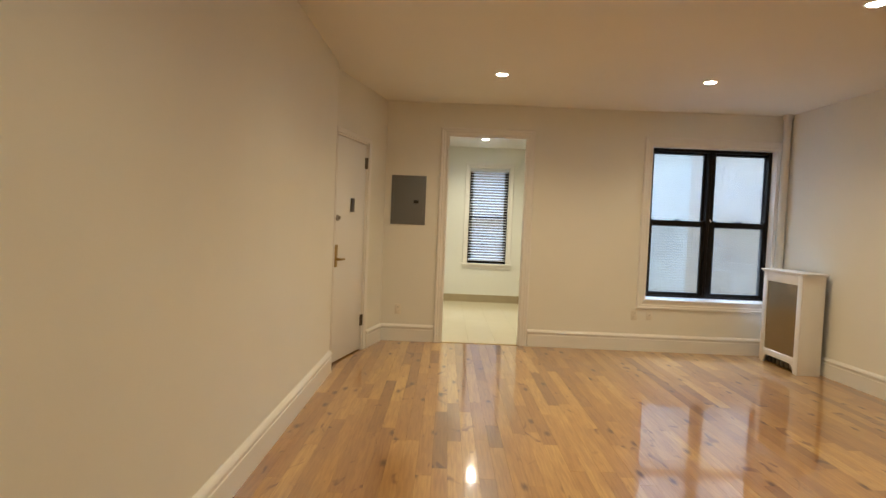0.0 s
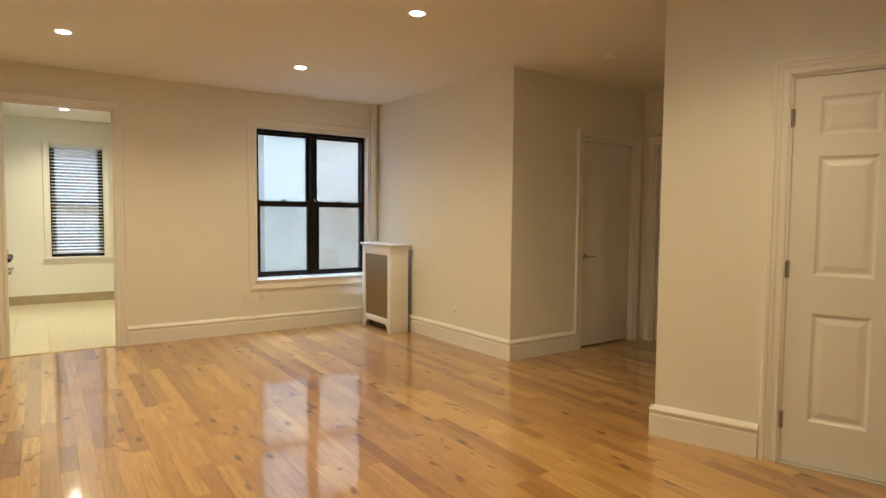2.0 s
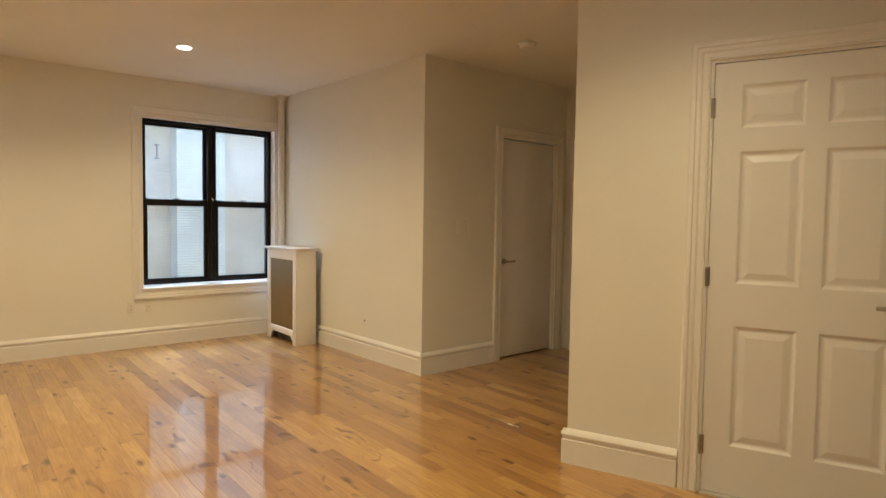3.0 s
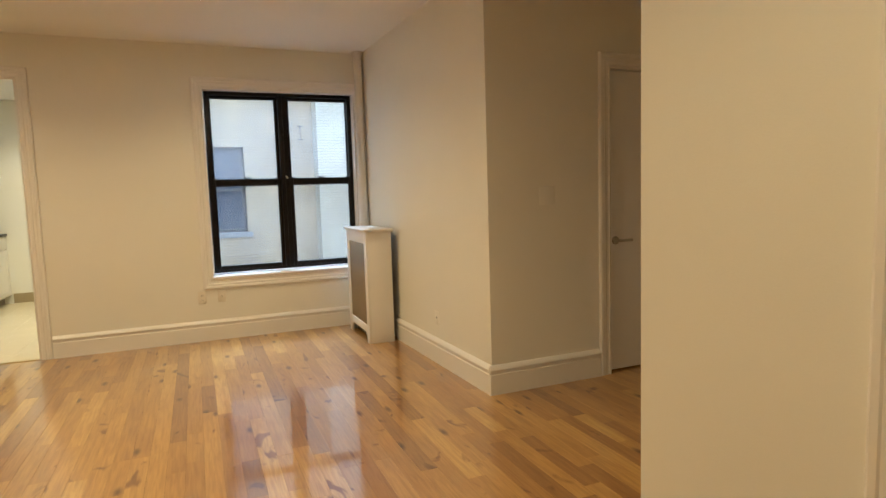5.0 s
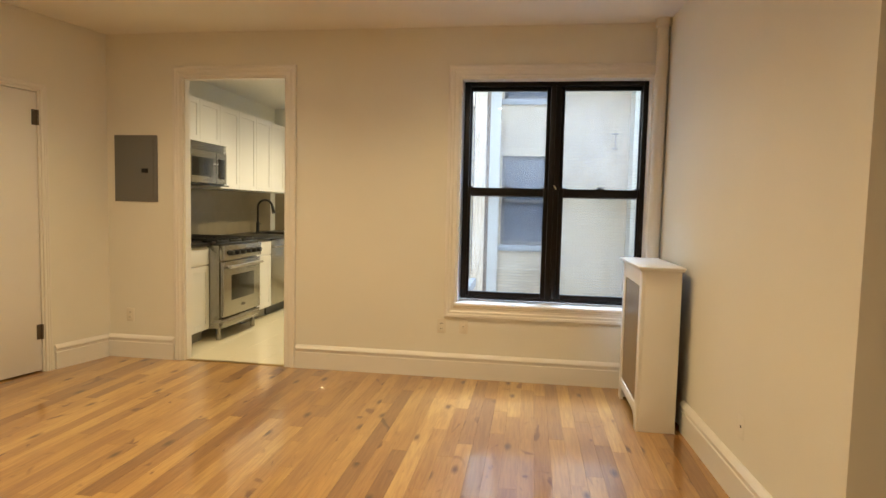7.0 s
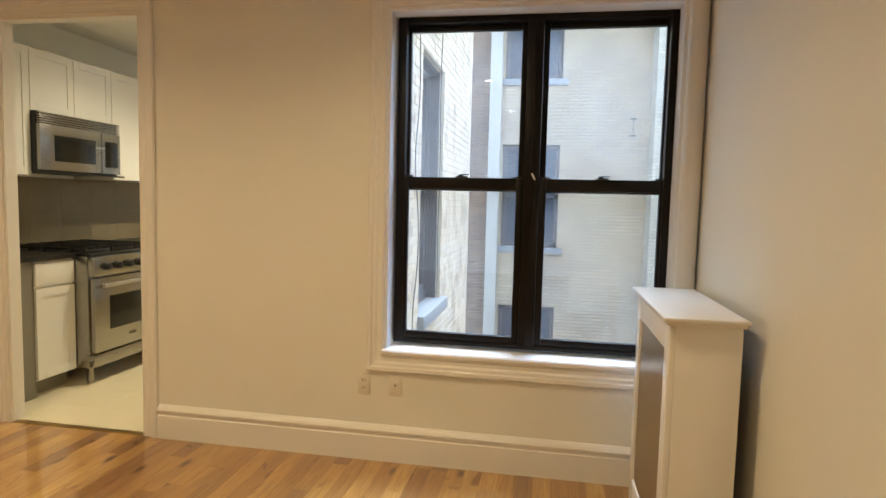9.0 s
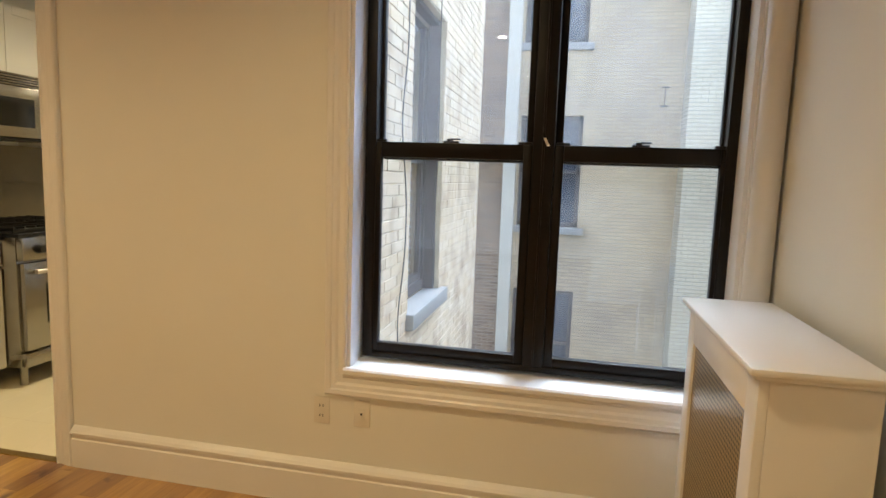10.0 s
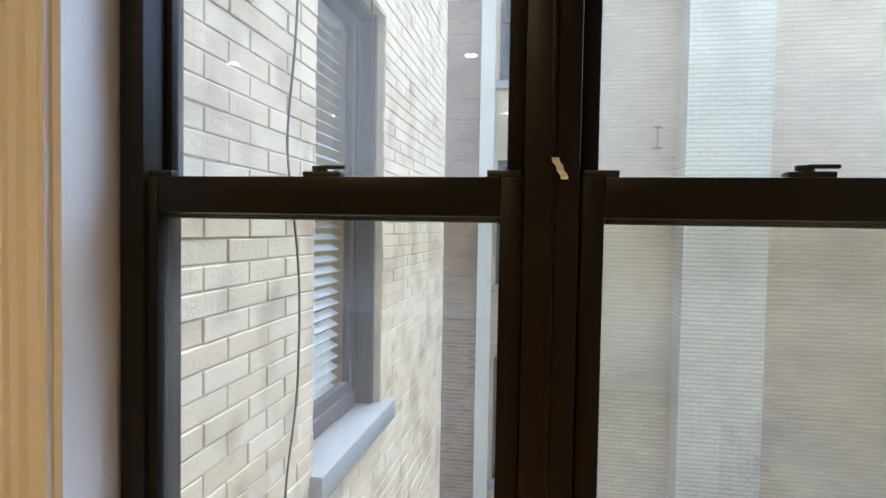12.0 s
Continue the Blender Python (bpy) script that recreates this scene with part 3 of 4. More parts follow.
part("window_frame", bm, BRONZE, win)
MX0, MX1 = 2.842, 2.918
bm = box(MX0, MX1, FY - 0.004, FY + 0.10, FZ0 + 0.022, FZ1 - 0.030, 0.002)
bx(bm, MX0 + 0.034, MX1 - 0.034, FY - 0.012, FY - 0.004, FZ0 + 0.022, FZ1 - 0.030, 0.002)
part("mullion", bm, BRONZE, win)
MR = 1.405


def sash(x0, x1, z0, z1, y, rails, locks):
    t0, t1, st = rails
    bm = bmesh.new()
    bx(bm, x0, x0 + st, y, y + 0.034, z0, z1, 0.003)
    bx(bm, x1 - st, x1, y, y + 0.034, z0, z1, 0.003)
    bx(bm, x0 + st, x1 - st, y, y + 0.034, z0, z0 + t0, 0.003)
    bx(bm, x0 + st, x1 - st, y, y + 0.034, z1 - t1, z1, 0.003)
    s = part("sash", bm, BRONZE, win)
    p = part("pane", box(x0 + st - 0.004, x1 - st + 0.004, y + 0.015, y + 0.019, z0 + t0 - 0.004, z1 - t1 + 0.004), GLASS if locks else HAZYGLASS, s, "clear glass pane" if locks else "dusty glass pane", smooth=False)
    p.visible_shadow = False
    if locks:
        xm = (x0 + x1) / 2
        q = box(xm - 0.030, xm + 0.030, y + 0.004, y + 0.030, z1, z1 + 0.008, 0.002)
        cyl(q, (xm - 0.006, y + 0.016, z1 + 0.006), (0, 0, 1), 0.012, 0.010, 16)
        bx(q, xm - 0.004, xm + 0.036, y + 0.008, y + 0.018, z1 + 0.012, z1 + 0.018, 0.002)
        part("sash_lock", q, BLACK, s, "black cam lock")
        for a in (x0 + 0.004, x1 - 0.054):
            part("tilt_latch", box(a, a + 0.05, y + 0.006, y + 0.028, z1, z1 + 0.010, 0.002), BLACK, s)
    return s


for a, b in ((F0 + 0.026, MX0 - 0.001), (MX1 + 0.001, F1 - 0.016)):
    sash(a, b, MR - 0.03, FZ1 - 0.028, FY + 0.055, (0.058, 0.028, 0.028), False)
    sash(a, b, FZ0 + 0.020, MR + 0.036, FY + 0.010, (0.038, 0.058, 0.034), True)
# torn paper tag on the mullion
bm = bmesh.new()
rows = []
for i in range(6):
    z = MR + 0.030 + i * 0.006
    s = 0.008 - 0.003 * i + 0.002 * (i % 2)
    rows.append([bm.verts.new((2.886 + s - 0.002, FY - 0.014 - 0.003 * (i % 2), z)), bm.verts.new((2.886 + s + 0.008, FY - 0.016 + 0.002 * (i % 3), z))])
for a, b in zip(rows, rows[1:]):
    bm.faces.new((a[0], a[1], b[1], b[0]))
tag = tagged(mesh_ob("paper_scrap", bm, PLATE), "small torn white paper scrap on window mullion", "paper scrap")
sol = tag.modifiers.new("thick", "SOLIDIFY")
sol.thickness = 0.0012

# window reveal, stool and casing
bm = bmesh.new()
bx(bm, WX0, WX0 + 0.014, YN, FY + 0.10, WZ0, WZ1)
bx(bm, WX1 - 0.014, WX1, YN, FY + 0.10, WZ0, WZ1)
bx(bm, WX0 + 0.014, WX1 - 0.014, YN, FY + 0.10, WZ1 - 0.015, WZ1)
struct("trim_window_reveal", bm, TRIM, "white painted window reveal", "trim")
casing("trim_window", north, WX0, WX1, WZ0 - 0.028, WZ1, bottom=True, label="white painted moulded window casing")
STOOL = [(0, 0), (0.018, 0), (0.025, 0.006), (0.025, 0.020), (0.018, 0.028), (0, 0.028)]
bm = extrude_profile(bmesh.new(), STOOL, (WX0 - 0.008, YN, WZ0 - 0.028), (WX1 + 0.008, YN, WZ0 - 0.028), (0, -1, 0))
bx(bm, WX0, WX1, YN, FY + 0.11, WZ0 - 0.030, WZ0)
struct("window_stool", bm, TRIM, "white painted window sill board", "trim")

# riser pipe beside the window
rp = thing("riser_pipe", "cream painted steam riser pipe from floor to ceiling", "pipe")
part("pipe", cyl(bmesh.new(), (3.577, 6.362, 0), (0, 0, 1), 0.040, H, 28), PIPE, rp)
q = cyl(bmesh.new(), (3.577, 6.362, H - 0.05), (0, 0, 1), 0.050, 0.05, 28, r2=0.056)
part("collar", q, PIPE, rp)

# ---- radiator cover ----
RX0, RX1, RY0, RY1, RZ = 3.365, 3.585, 5.565, 6.245, 0.945
rc = thing("radiator_cover", "white painted wooden radiator cover with perforated metal grille", "radiator cover")
bm = box(RX0 - 0.024, RX1 + 0.015, RY0 - 0.026, RY1 + 0.02, RZ + 0.010, RZ + 0.026, 0.006)
bx(bm, RX0 - 0.014, RX1 + 0.010, RY0 - 0.016, RY1 + 0.012, RZ, RZ + 0.011, 0.004)
part("top", bm, TRIM, rc)
part("side_panel", box(RX0 + 0.020, RX1, RY0, RY0 + 0.019, 0, RZ, 0.002), TRIM, rc)
part("side_panel", box(RX0 + 0.020, RX1, RY1 - 0.019, RY1, 0, RZ, 0.002), TRIM, rc)
bm = bmesh.new()
bx(bm, RX0, RX0 + 0.020, RY0, RY0 + 0.075, 0, RZ, 0.002)
bx(bm, RX0, RX0 + 0.020, RY1 - 0.075, RY1, 0, RZ, 0.002)
bx(bm, RX0, RX0 + 0.020, RY0 + 0.075, RY1 - 0.075, RZ - 0.095, RZ, 0.002)
bx(bm, RX0, RX0 + 0.020, RY0 + 0.075, RY1 - 0.075, 0.085, 0.150, 0.002)
for s, y in ((1, RY0 + 0.075), (-1, RY1 - 0.075)):
    v = [bm.verts.new((x, y + s * o, z)) for x in (RX0 + 0.001, RX0 + 0.019) for o, z in ((0, 0.02), (0.012, 0.055), (0.05, 0.086), (0, 0.086))]
    for f in ((0, 1, 2, 3), (4, 5, 6, 7), (0, 1, 5, 4), (1, 2, 6, 5), (2, 3, 7, 6), (3, 0, 4, 7)):
        bm.faces.new([v[i] for i in f])
bmesh.ops.recalc_face_normals(bm, faces=bm.faces)
part("front_frame", bm, TRIM, rc)
part("grille", box(RX0 + 0.008, RX0 + 0.011, RY0 + 0.07, RY1 - 0.07, 0.145, RZ - 0.09), GRILLE, rc, "perforated brass-coloured metal grille", smooth=False)
# the radiator behind
rad = thing("radiator", "old cast-iron radiator inside the cover", "radiator")
for i in range(7):
    y = RY0 + 0.09 + i * 0.078
    part("section", box(RX0 + 0.05, RX1 - 0.03, y, y + 0.06, 0.0, 0.74, 0.02), HINGE, rad)

# ---- wall fittings ----
pb = thing("breaker_panel", "grey metal electrical breaker panel on the wall", "electrical panel")
part("frame", box(-0.617, -0.243, YN - 0.012, YN, 1.275, 1.805, 0.004), PANELG, pb)
dr = part("door", box(-0.588, -0.272, YN - 0.017, YN - 0.010, 1.31, 1.77, 0.002), PANELG, pb)
part("latch", box(-0.372, -0.318, YN - 0.024, YN - 0.016, 1.505, 1.540, 0.002), BLACK, dr, "black panel latch")


def outlet(m, duplex=True):
    o = thing("wall_outlet", "ivory plastic wall outlet plate" if duplex else "ivory plastic cable socket plate", "outlet", at=m)
    p = part("plate", box(-0.033, 0.033, -0.005, 0, -0.054, 0.054, 0.003), PLATE, o)
    if duplex:
        for z in (-0.020, 0.020):
            s = part("socket", cyl(bmesh.new(), (0, -0.006, z), (0, -1, 0), 0.016, 0.002, 20), PLATE, p)
            q = box(-0.008, -0.005, -0.0088, -0.0078, z - 0.005, z + 0.005)
            bx(q, 0.005, 0.008, -0.0088, -0.0078, z - 0.005, z + 0.005)
            part("slot", q, BLACK, p)
    else:
        part("socket", box(-0.014, 0.014, -0.009, -0.006, -0.022, 0.022, 0.002), PLATE, p)
        part("jack", cyl(bmesh.new(), (0, -0.009, 0), (0, -1, 0), 0.004, 0.002, 16), BLACK, p)
    return o


outlet(pose(2.080, YN, 0.390))
outlet(pose(2.245, YN, 0.393), False)
jk = thing("wall_jack", "blank wall plate painted over in wall colour, with a small hole", "wall plate", at=pose(*(EW0 + ewd * 0.82).xy, 0.335, 0, 0, -88))
part("plate", box(-0.032, 0.032, -0.002, 0, -0.05, 0.05, 0.0008), WALL, jk)
part("hole", cyl(bmesh.new(), (0, -0.0015, 0.004), (0, -1, 0), 0.008, 0.001, 16), BLACK, jk, "dark open jack hole")
outlet(pose(-0.50, YN, 0.35))
sp = thing("switch_plate", "blank cream painted double switch plate", "wall plate", at=pose(4.12, YP, 1.22))
part("plate", box(-0.058, 0.058, -0.0025, 0, -0.058, 0.058, 0.001), WALL, sp)
part("screw", cyl(bmesh.new(), (0, -0.0025, 0.03), (0, -1, 0), 0.003, 0.001, 10), WALL, sp)


# ---- lights ----
def downlight(x, y, colour, watts, lens, first=None):
    o = thing("recessed_light", "lit round recessed ceiling downlight with white trim", "ceiling light", "recessed lights", at=pose(x, y, H))
    bm = bmesh.new()
    loops = []
    for r, z in ((0.058, 0.0), (0.060, -0.004), (0.052, -0.006), (0.045, -0.003), (0.043, 0.02)):
        loops.append([bm.verts.new((r * math.cos(a * math.tau / 32), r * math.sin(a * math.tau / 32), z)) for a in range(32)])
    for a, b in zip(loops, loops[1:]):
        for i in range(32):
            bm.faces.new((a[i], a[(i + 1) % 32], b[(i + 1) % 32], b[i]))
    bmesh.ops.recalc_face_normals(bm, faces=bm.faces)
    part("trim_ring", bm, TRIM, o)
    part("lens", cyl(bmesh.new(), (0, 0, -0.004), (0, 0, 1), 0.044, 0.003, 32), lens, o, "glowing frosted lens")
    la = new("lamp", bpy.data.lights.new("lamp", "SPOT"))
    la.data.energy, la.data.color, la.data.spot_size, la.data.spot_blend, la.data.shadow_soft_size = watts, colour, radians(SPREAD), 1.0, 0.04
    la.parent, la.location = o, (0, 0, -0.05)
    return o


for x, y in ((0.42, 5.14), (2.20, 5.13), (0.47, 3.31), (2.30, 3.31), (0.46, 1.22), (2.40, 1.20)):
    downlight(x, y, WARM, WATTS, LENS)
for x, y in ((0.53, 9.0), (0.53, 7.55)):
    downlight(x, y, KCOL, KWATTS, KLENS)

sd = thing("smoke_detector", "round white ceiling smoke detector in the hall", "smoke detector", at=pose(4.09, 3.24, H))
part("base", cyl(bmesh.new(), (0, 0, -0.012), (0, 0, 1), 0.068, 0.012, 32), TRIM, sd)
part("cover", cyl(bmesh.new(), (0, 0, -0.036), (0, 0, 1), 0.048, 0.024, 32, r2=0.062, bevel=0.004), TRIM, sd)

# ---- kitchen ----
FX = -0.22      # cabinet fronts
CZ = 0.88


def shaker(bm, x, y0, y1, z0, z1, t=0.019):
    """A framed cabinet door, facing +x."""
    st = min(0.055, (y1 - y0) * 0.22, (z1 - z0) * 0.3)
    bx(bm, x, x + t - 0.007, y0 + st, y1 - st, z0 + st, z1 - st)
    bx(bm, x, x + t, y0, y0 + st, z0, z1, 0.0015)
    bx(bm, x, x + t, y1 - st, y1, z0, z1, 0.0015)
    bx(bm, x, x + t, y0 + st, y1 - st, z0, z0 + st, 0.0015)
    bx(bm, x, x + t, y0 + st, y1 - st, z1 - st, z1, 0.0015)
    return bm


def base_cabinet(y0, y1, drawer=True, doors=1, side=None):
    c = thing("base_cabinet", "white base cabinet with framed door and drawer", "cabinet", "base cabinets")
    part("body", box(KXL, FX, y0, y1, 0.105, CZ - 0.002), GREYCAB if side else CABW, c)
    part("toe_kick", box(KXL, FX - 0.06, y0, y1, 0, 0.104), GREYCAB, c)
    zt = 0.70 if drawer else 0.865
    if drawer:
        part("drawer_front", box(FX + 0.001, FX + 0.020, y0 + 0.003, y1 - 0.003, 0.715, 0.865, 0.002), CABW, c)
    wd = (y1 - y0) / doors
    for i in range(doors):
        part("door", shaker(bmesh.new(), FX + 0.001, y0 + i * wd + 0.003, y0 + (i + 1) * wd - 0.003, 0.115, zt), CABW, c, smooth=False)
    return c


def wall_cabinet(y0, y1, z0, z1, doors):
    c = thing("wall_cabinet", "white wall cabinet with framed doors", "cabinet", "wall cabinets")
    part("body", box(KXL, -0.52, y0, y1, z0, z1), CABW, c)
    wd = (y1 - y0) / doors
    for i in range(doors):
        part("door", shaker(bmesh.new(), -0.519, y0 + i * wd + 0.002, y0 + (i + 1) * wd - 0.002, z0 + 0.002, z1 - 0.002), CABW, c, smooth=False)
    return c


RG0, RG1 = 7.12, 7.882
fl = thing("filler_panel", "grey end panel of the kitchen cabinets", "cabinet")
part("panel", box(KXL, FX + 0.004, YN2 + 0.006, 6.80, 0, CZ - 0.002), GREYCAB, fl)
base_cabinet(6.80, RG0 - 0.006)
base_cabinet(RG1 + 0.006, 8.438, doors=2)
base_cabinet(9.062, 9.975, doors=2)
wall_cabinet(YN2 + 0.006, 7.10, 1.43, 2.29, 1)
wall_cabinet(7.102, 7.86, 1.87, 2.29, 2)
wall_cabinet(7.862, 8.68, 1.43, 2.29, 2)
wall_cabinet(8.682, 9.50, 1.43, 2.29, 2)
ct = thing("countertop", "black polished granite countertop", "countertop")
part("slab", box(KXL, FX + 0.035, YN2 + 0.004, RG0 - 0.004, CZ, CZ + 0.03, 0.004), GRANITE, ct)
bm = bmesh.new()
bx(bm, KXL, FX + 0.035, RG1 + 0.004, 8.95, CZ, CZ + 0.03, 0.004)
bx(bm, KXL, KXL + 0.12, 8.95, 9.50, CZ, CZ + 0.03)
bx(bm, FX - 0.06, FX + 0.035, 8.95, 9.50, CZ, CZ + 0.03)
bx(bm, KXL, FX + 0.035, 9.50, 9.978, CZ, CZ + 0.03, 0.004)
part("slab", bm, GRANITE, ct)
sk = thing("kitchen_sink", "dark undermount kitchen sink", "sink")
bm = bmesh.new()
for a in ((KXL + 0.12, KXL + 0.13, 8.95, 9.50, 0.72, CZ), (FX - 0.07, FX - 0.06, 8.95, 9.50, 0.72, CZ), (KXL + 0.13, FX - 0.07, 8.95, 8.96, 0.72, CZ), (KXL + 0.13, FX - 0.07, 9.49, 9.50, 0.72, CZ), (KXL + 0.12, FX - 0.06, 8.95, 9.50, 0.71, 0.72)):
    bx(bm, *a)
part("bowl", bm, STEEL, sk)

# pull-down faucet
fa = thing("kitchen_faucet", "black gooseneck kitchen faucet", "faucet", at=pose(-0.74, 9.22, CZ + 0.03))
q = cyl(bmesh.new(), (0, 0, 0), (0, 0, 1), 0.030, 0.012, 24)
cyl(q, (0, 0, 0.01), (0, 0, 1), 0.021, 0.13, 20)
part("base", q, BLACK, fa)
cu = bpy.data.curves.new("neck", "CURVE")
cu.dimensions, cu.bevel_depth, cu.bevel_resolution = "3D", 0.013, 4
s = cu.splines.new("POLY")
pts = [(0, 0, 0.13), (0, 0, 0.32)] + [(0.10 - 0.10 * math.cos(a), 0.0, 0.32 + 0.10 * math.sin(a)) for a in np.linspace(0.2, 2.75, 12)]
s.points.add(len(pts) - 1)
for p, v in zip(s.points, pts):
    p.co = (*v, 1)
cu.materials.append(BLACK)
nk = new("neck", cu)
nk.parent = fa
q = cyl(bmesh.new(), (0.192, 0, 0.358), (0.25, 0, -1), 0.015, 0.11, 18, r2=0.021)
part("spray_head", q, BLACK, fa)
q = cyl(bmesh.new(), (0, 0, 0.10), (0, 1, 0.15), 0.009, 0.08, 12)
part("lever", q, BLACK, fa)

# professional range
rg = thing("gas_range", "stainless steel professional gas range", "range")
RX = -0.075
part("body", box(KXL + 0.02, RX - 0.03, RG0, RG1, 0.11, 0.885, 0.003), STEEL, rg)
part("cooktop", box(KXL + 0.02, RX - 0.01, RG0 + 0.004, RG1 - 0.004, 0.885, 0.905, 0.004), BLACK, rg, "black enamel cooktop")
for j in range(2):
    for i in range(3):
        y0 = RG0 + 0.012 + i * 0.247
        x0 = KXL + 0.05 + j * 0.345
        q = bmesh.new()
        for k in range(4):
            bx(q, x0, x0 + 0.33, y0 + 0.01 + k * 0.070, y0 + 0.024 + k * 0.070, 0.925, 0.942, 0.003)
        for k in range(2):
            bx(q, x0 + k * 0.316, x0 + k * 0.316 + 0.014, y0 + 0.01, y0 + 0.234, 0.905, 0.930, 0.002)
        cyl(q, (x0 + 0.165, y0 + 0.122, 0.905), (0, 0, 1), 0.045, 0.016, 20)
        part("grate", q, BLACK, rg, "black cast-iron burner grate")
q = box(RX - 0.03, RX + 0.022, RG0, RG1, 0.75, 0.885, 0.010)
cp = part("control_panel", q, STEEL, rg)
for i in range(6):
    y = RG0 + 0.10 + i * (RG1 - RG0 - 0.2) / 5
    q = cyl(bmesh.new(), (RX + 0.020, y, 0.815), (1, 0, 0), 0.029, 0.008, 24)
    cyl(q, (RX + 0.026, y, 0.815), (1, 0, 0), 0.026, 0.040, 24, r2=0.022, bevel=0.003)
    part("knob", q, BLACK, cp, "black control knob")
od = part("oven_door", box(RX - 0.03, RX + 0.012, RG0 + 0.012, RG1 - 0.012, 0.215, 0.735, 0.006), STEEL, rg)
part("oven_window", box(RX + 0.008, RX + 0.014, RG0 + 0.15, RG1 - 0.15, 0.36, 0.60, 0.003), DARKGLASS, od, "dark oven window")
q = cyl(bmesh.new(), (RX + 0.055, RG0 + 0.05, 0.685), (0, 1, 0), 0.014, RG1 - RG0 - 0.10, 20)
for y in (RG0 + 0.09, RG1 - 0.09):
    cyl(q, (RX + 0.008, y, 0.685), (1, 0, 0), 0.010, 0.045, 12)
part("handle", q, NICKEL, od, "polished steel towel-bar handle")
part("badge", box(RX + 0.012, RX + 0.015, (RG0 + RG1) / 2 - 0.035, (RG0 + RG1) / 2 + 0.035, 0.285, 0.305, 0.001), HINGE, od)
part("kick_panel", box(RX - 0.03, RX + 0.004, RG0 + 0.006, RG1 - 0.006, 0.115, 0.200, 0.004), STEEL, rg)
for x in (RX - 0.06, KXL + 0.08):
    for y in (RG0 + 0.04, RG1 - 0.04):
        part("leg", cyl(bmesh.new(), (x, y, 0), (0, 0, 1), 0.024, 0.115, 16, r2=0.020), STEEL, rg)

# dishwasher
dw = thing("dishwasher", "stainless steel built-in dishwasher", "dishwasher")
part("body", box(KXL + 0.02, FX - 0.005, 8.442, 9.058, 0.10, CZ - 0.004), GREYCAB, dw)
part("door", box(FX - 0.005, FX + 0.022, 8.446, 9.054, 0.12, CZ - 0.008, 0.004), STEEL, dw)
q = cyl(bmesh.new(), (FX + 0.060, 8.49, 0.79), (0, 1, 0), 0.011, 0.52, 16)
for y in (8.52, 8.98):
    cyl(q, (FX + 0.02, y, 0.79), (1, 0, 0), 0.008, 0.042, 10)
part("handle", q, NICKEL, dw)
part("toe_kick", box(KXL + 0.02, FX - 0.05, 8.45, 9.05, 0, 0.10), BLACK, dw)

# microwave above the range
mw = thing("microwave", "stainless steel over-the-range microwave", "microwave")
M0, M1, MXF = 7.10, 7.862, -0.43
part("body", box(KXL + 0.01, MXF - 0.03, M0, M1, 1.455, 1.868, 0.003), BLACK, mw)
part("face", box(MXF - 0.03, MXF, M0, M1, 1.470, 1.785, 0.005), STEEL, mw)
part("window", box(MXF - 0.004, MXF + 0.003, M0 + 0.12, M0 + 0.50, 1.535, 1.715, 0.004), DARKGLASS, mw, "dark microwave window")
part("control_panel", box(MXF - 0.004, MXF + 0.003, M0 + 0.60, M1 - 0.03, 1.52, 1.72, 0.004), DARKGLASS, mw, "dark control panel")
part("door_gap", box(MXF - 0.002, MXF + 0.001, M0 + 0.560, M0 + 0.566, 1.475, 1.78), BLACK, mw)
for i in range(5):
    z = 1.789 + i * 0.016
    part("vent_slat", box(MXF - 0.028, MXF - 0.001, M0 + 0.004, M1 - 0.004, z, z + 0.0095, 0.002), STEEL, mw)
part("underside_lip", box(MXF - 0.05, MXF + 0.012, M0, M1 + 0.03, 1.448, 1.460, 0.003), BLACK, mw)

# ---- kitchen window, blind and trim ----
kn = pose(0, KY, 0)
casing("trim_kitchen_window", kn, KW0, KW1, KWZ0, KWZ1, label="white painted kitchen window casing")
bm = bmesh.new()
bx(bm, KW0 - 0.10, KW1 + 0.10, KY - 0.045, KY + 0.05, KWZ0 - 0.03, KWZ0, 0.005)
bx(bm, KW0 - 0.07, KW1 + 0.07, KY - 0.016, KY, KWZ0 - 0.09, KWZ0 - 0.03, 0.004)
struct("window_sill_kitchen", bm, TRIM, "white painted kitchen window sill", "trim")
w2 = thing("window_2", "dark double-hung kitchen window behind a blind", "window", kind="structure")
bm = bmesh.new()
for a in ((KW0, KW0 + 0.062, KWZ0, KWZ1), (KW1 - 0.062, KW1, KWZ0, KWZ1), (KW0, KW1, KWZ1 - 0.04, KWZ1), (KW0, KW1, KWZ0, KWZ0 + 0.05), (KW0, KW1, 1.41, 1.45)):
    bx(bm, a[0], a[1], KY + 0.055, KY + 0.10, a[2], a[3])
part("window_frame", bm, BRONZE, w2)
p = part("pane", box(KW0 + 0.04, KW1 - 0.04, KY + 0.072, KY + 0.076, KWZ0 + 0.04, KWZ1 - 0.03), GLASS, w2, smooth=False)
p.visible_shadow = False
bl = thing("window_blind", "white horizontal slat blind, lowered and half open", "blind")
part("head_rail", box(KW0 + 0.005, KW1 - 0.005, KY + 0.004, KY + 0.046, KWZ1 - 0.05, KWZ1 - 0.002, 0.003), BLIND, bl)
slat = box(KW0 + 0.012, KW1 - 0.012, -0.020, 0.020, -0.0012, 0.0012)
sme = bpy.data.meshes.new("slat")
slat.to_mesh(sme)
slat.free()
sme.materials.append(BLIND)
nsl = 33
for i in range(nsl):
    z = KWZ0 + 0.075 + i * (KWZ1 - KWZ0 - 0.14) / (nsl - 1)
    o = new("slat", sme)
    o.parent = bl
    o.matrix_basis = pose(0, KY + 0.026, z, 16, 0, 0)
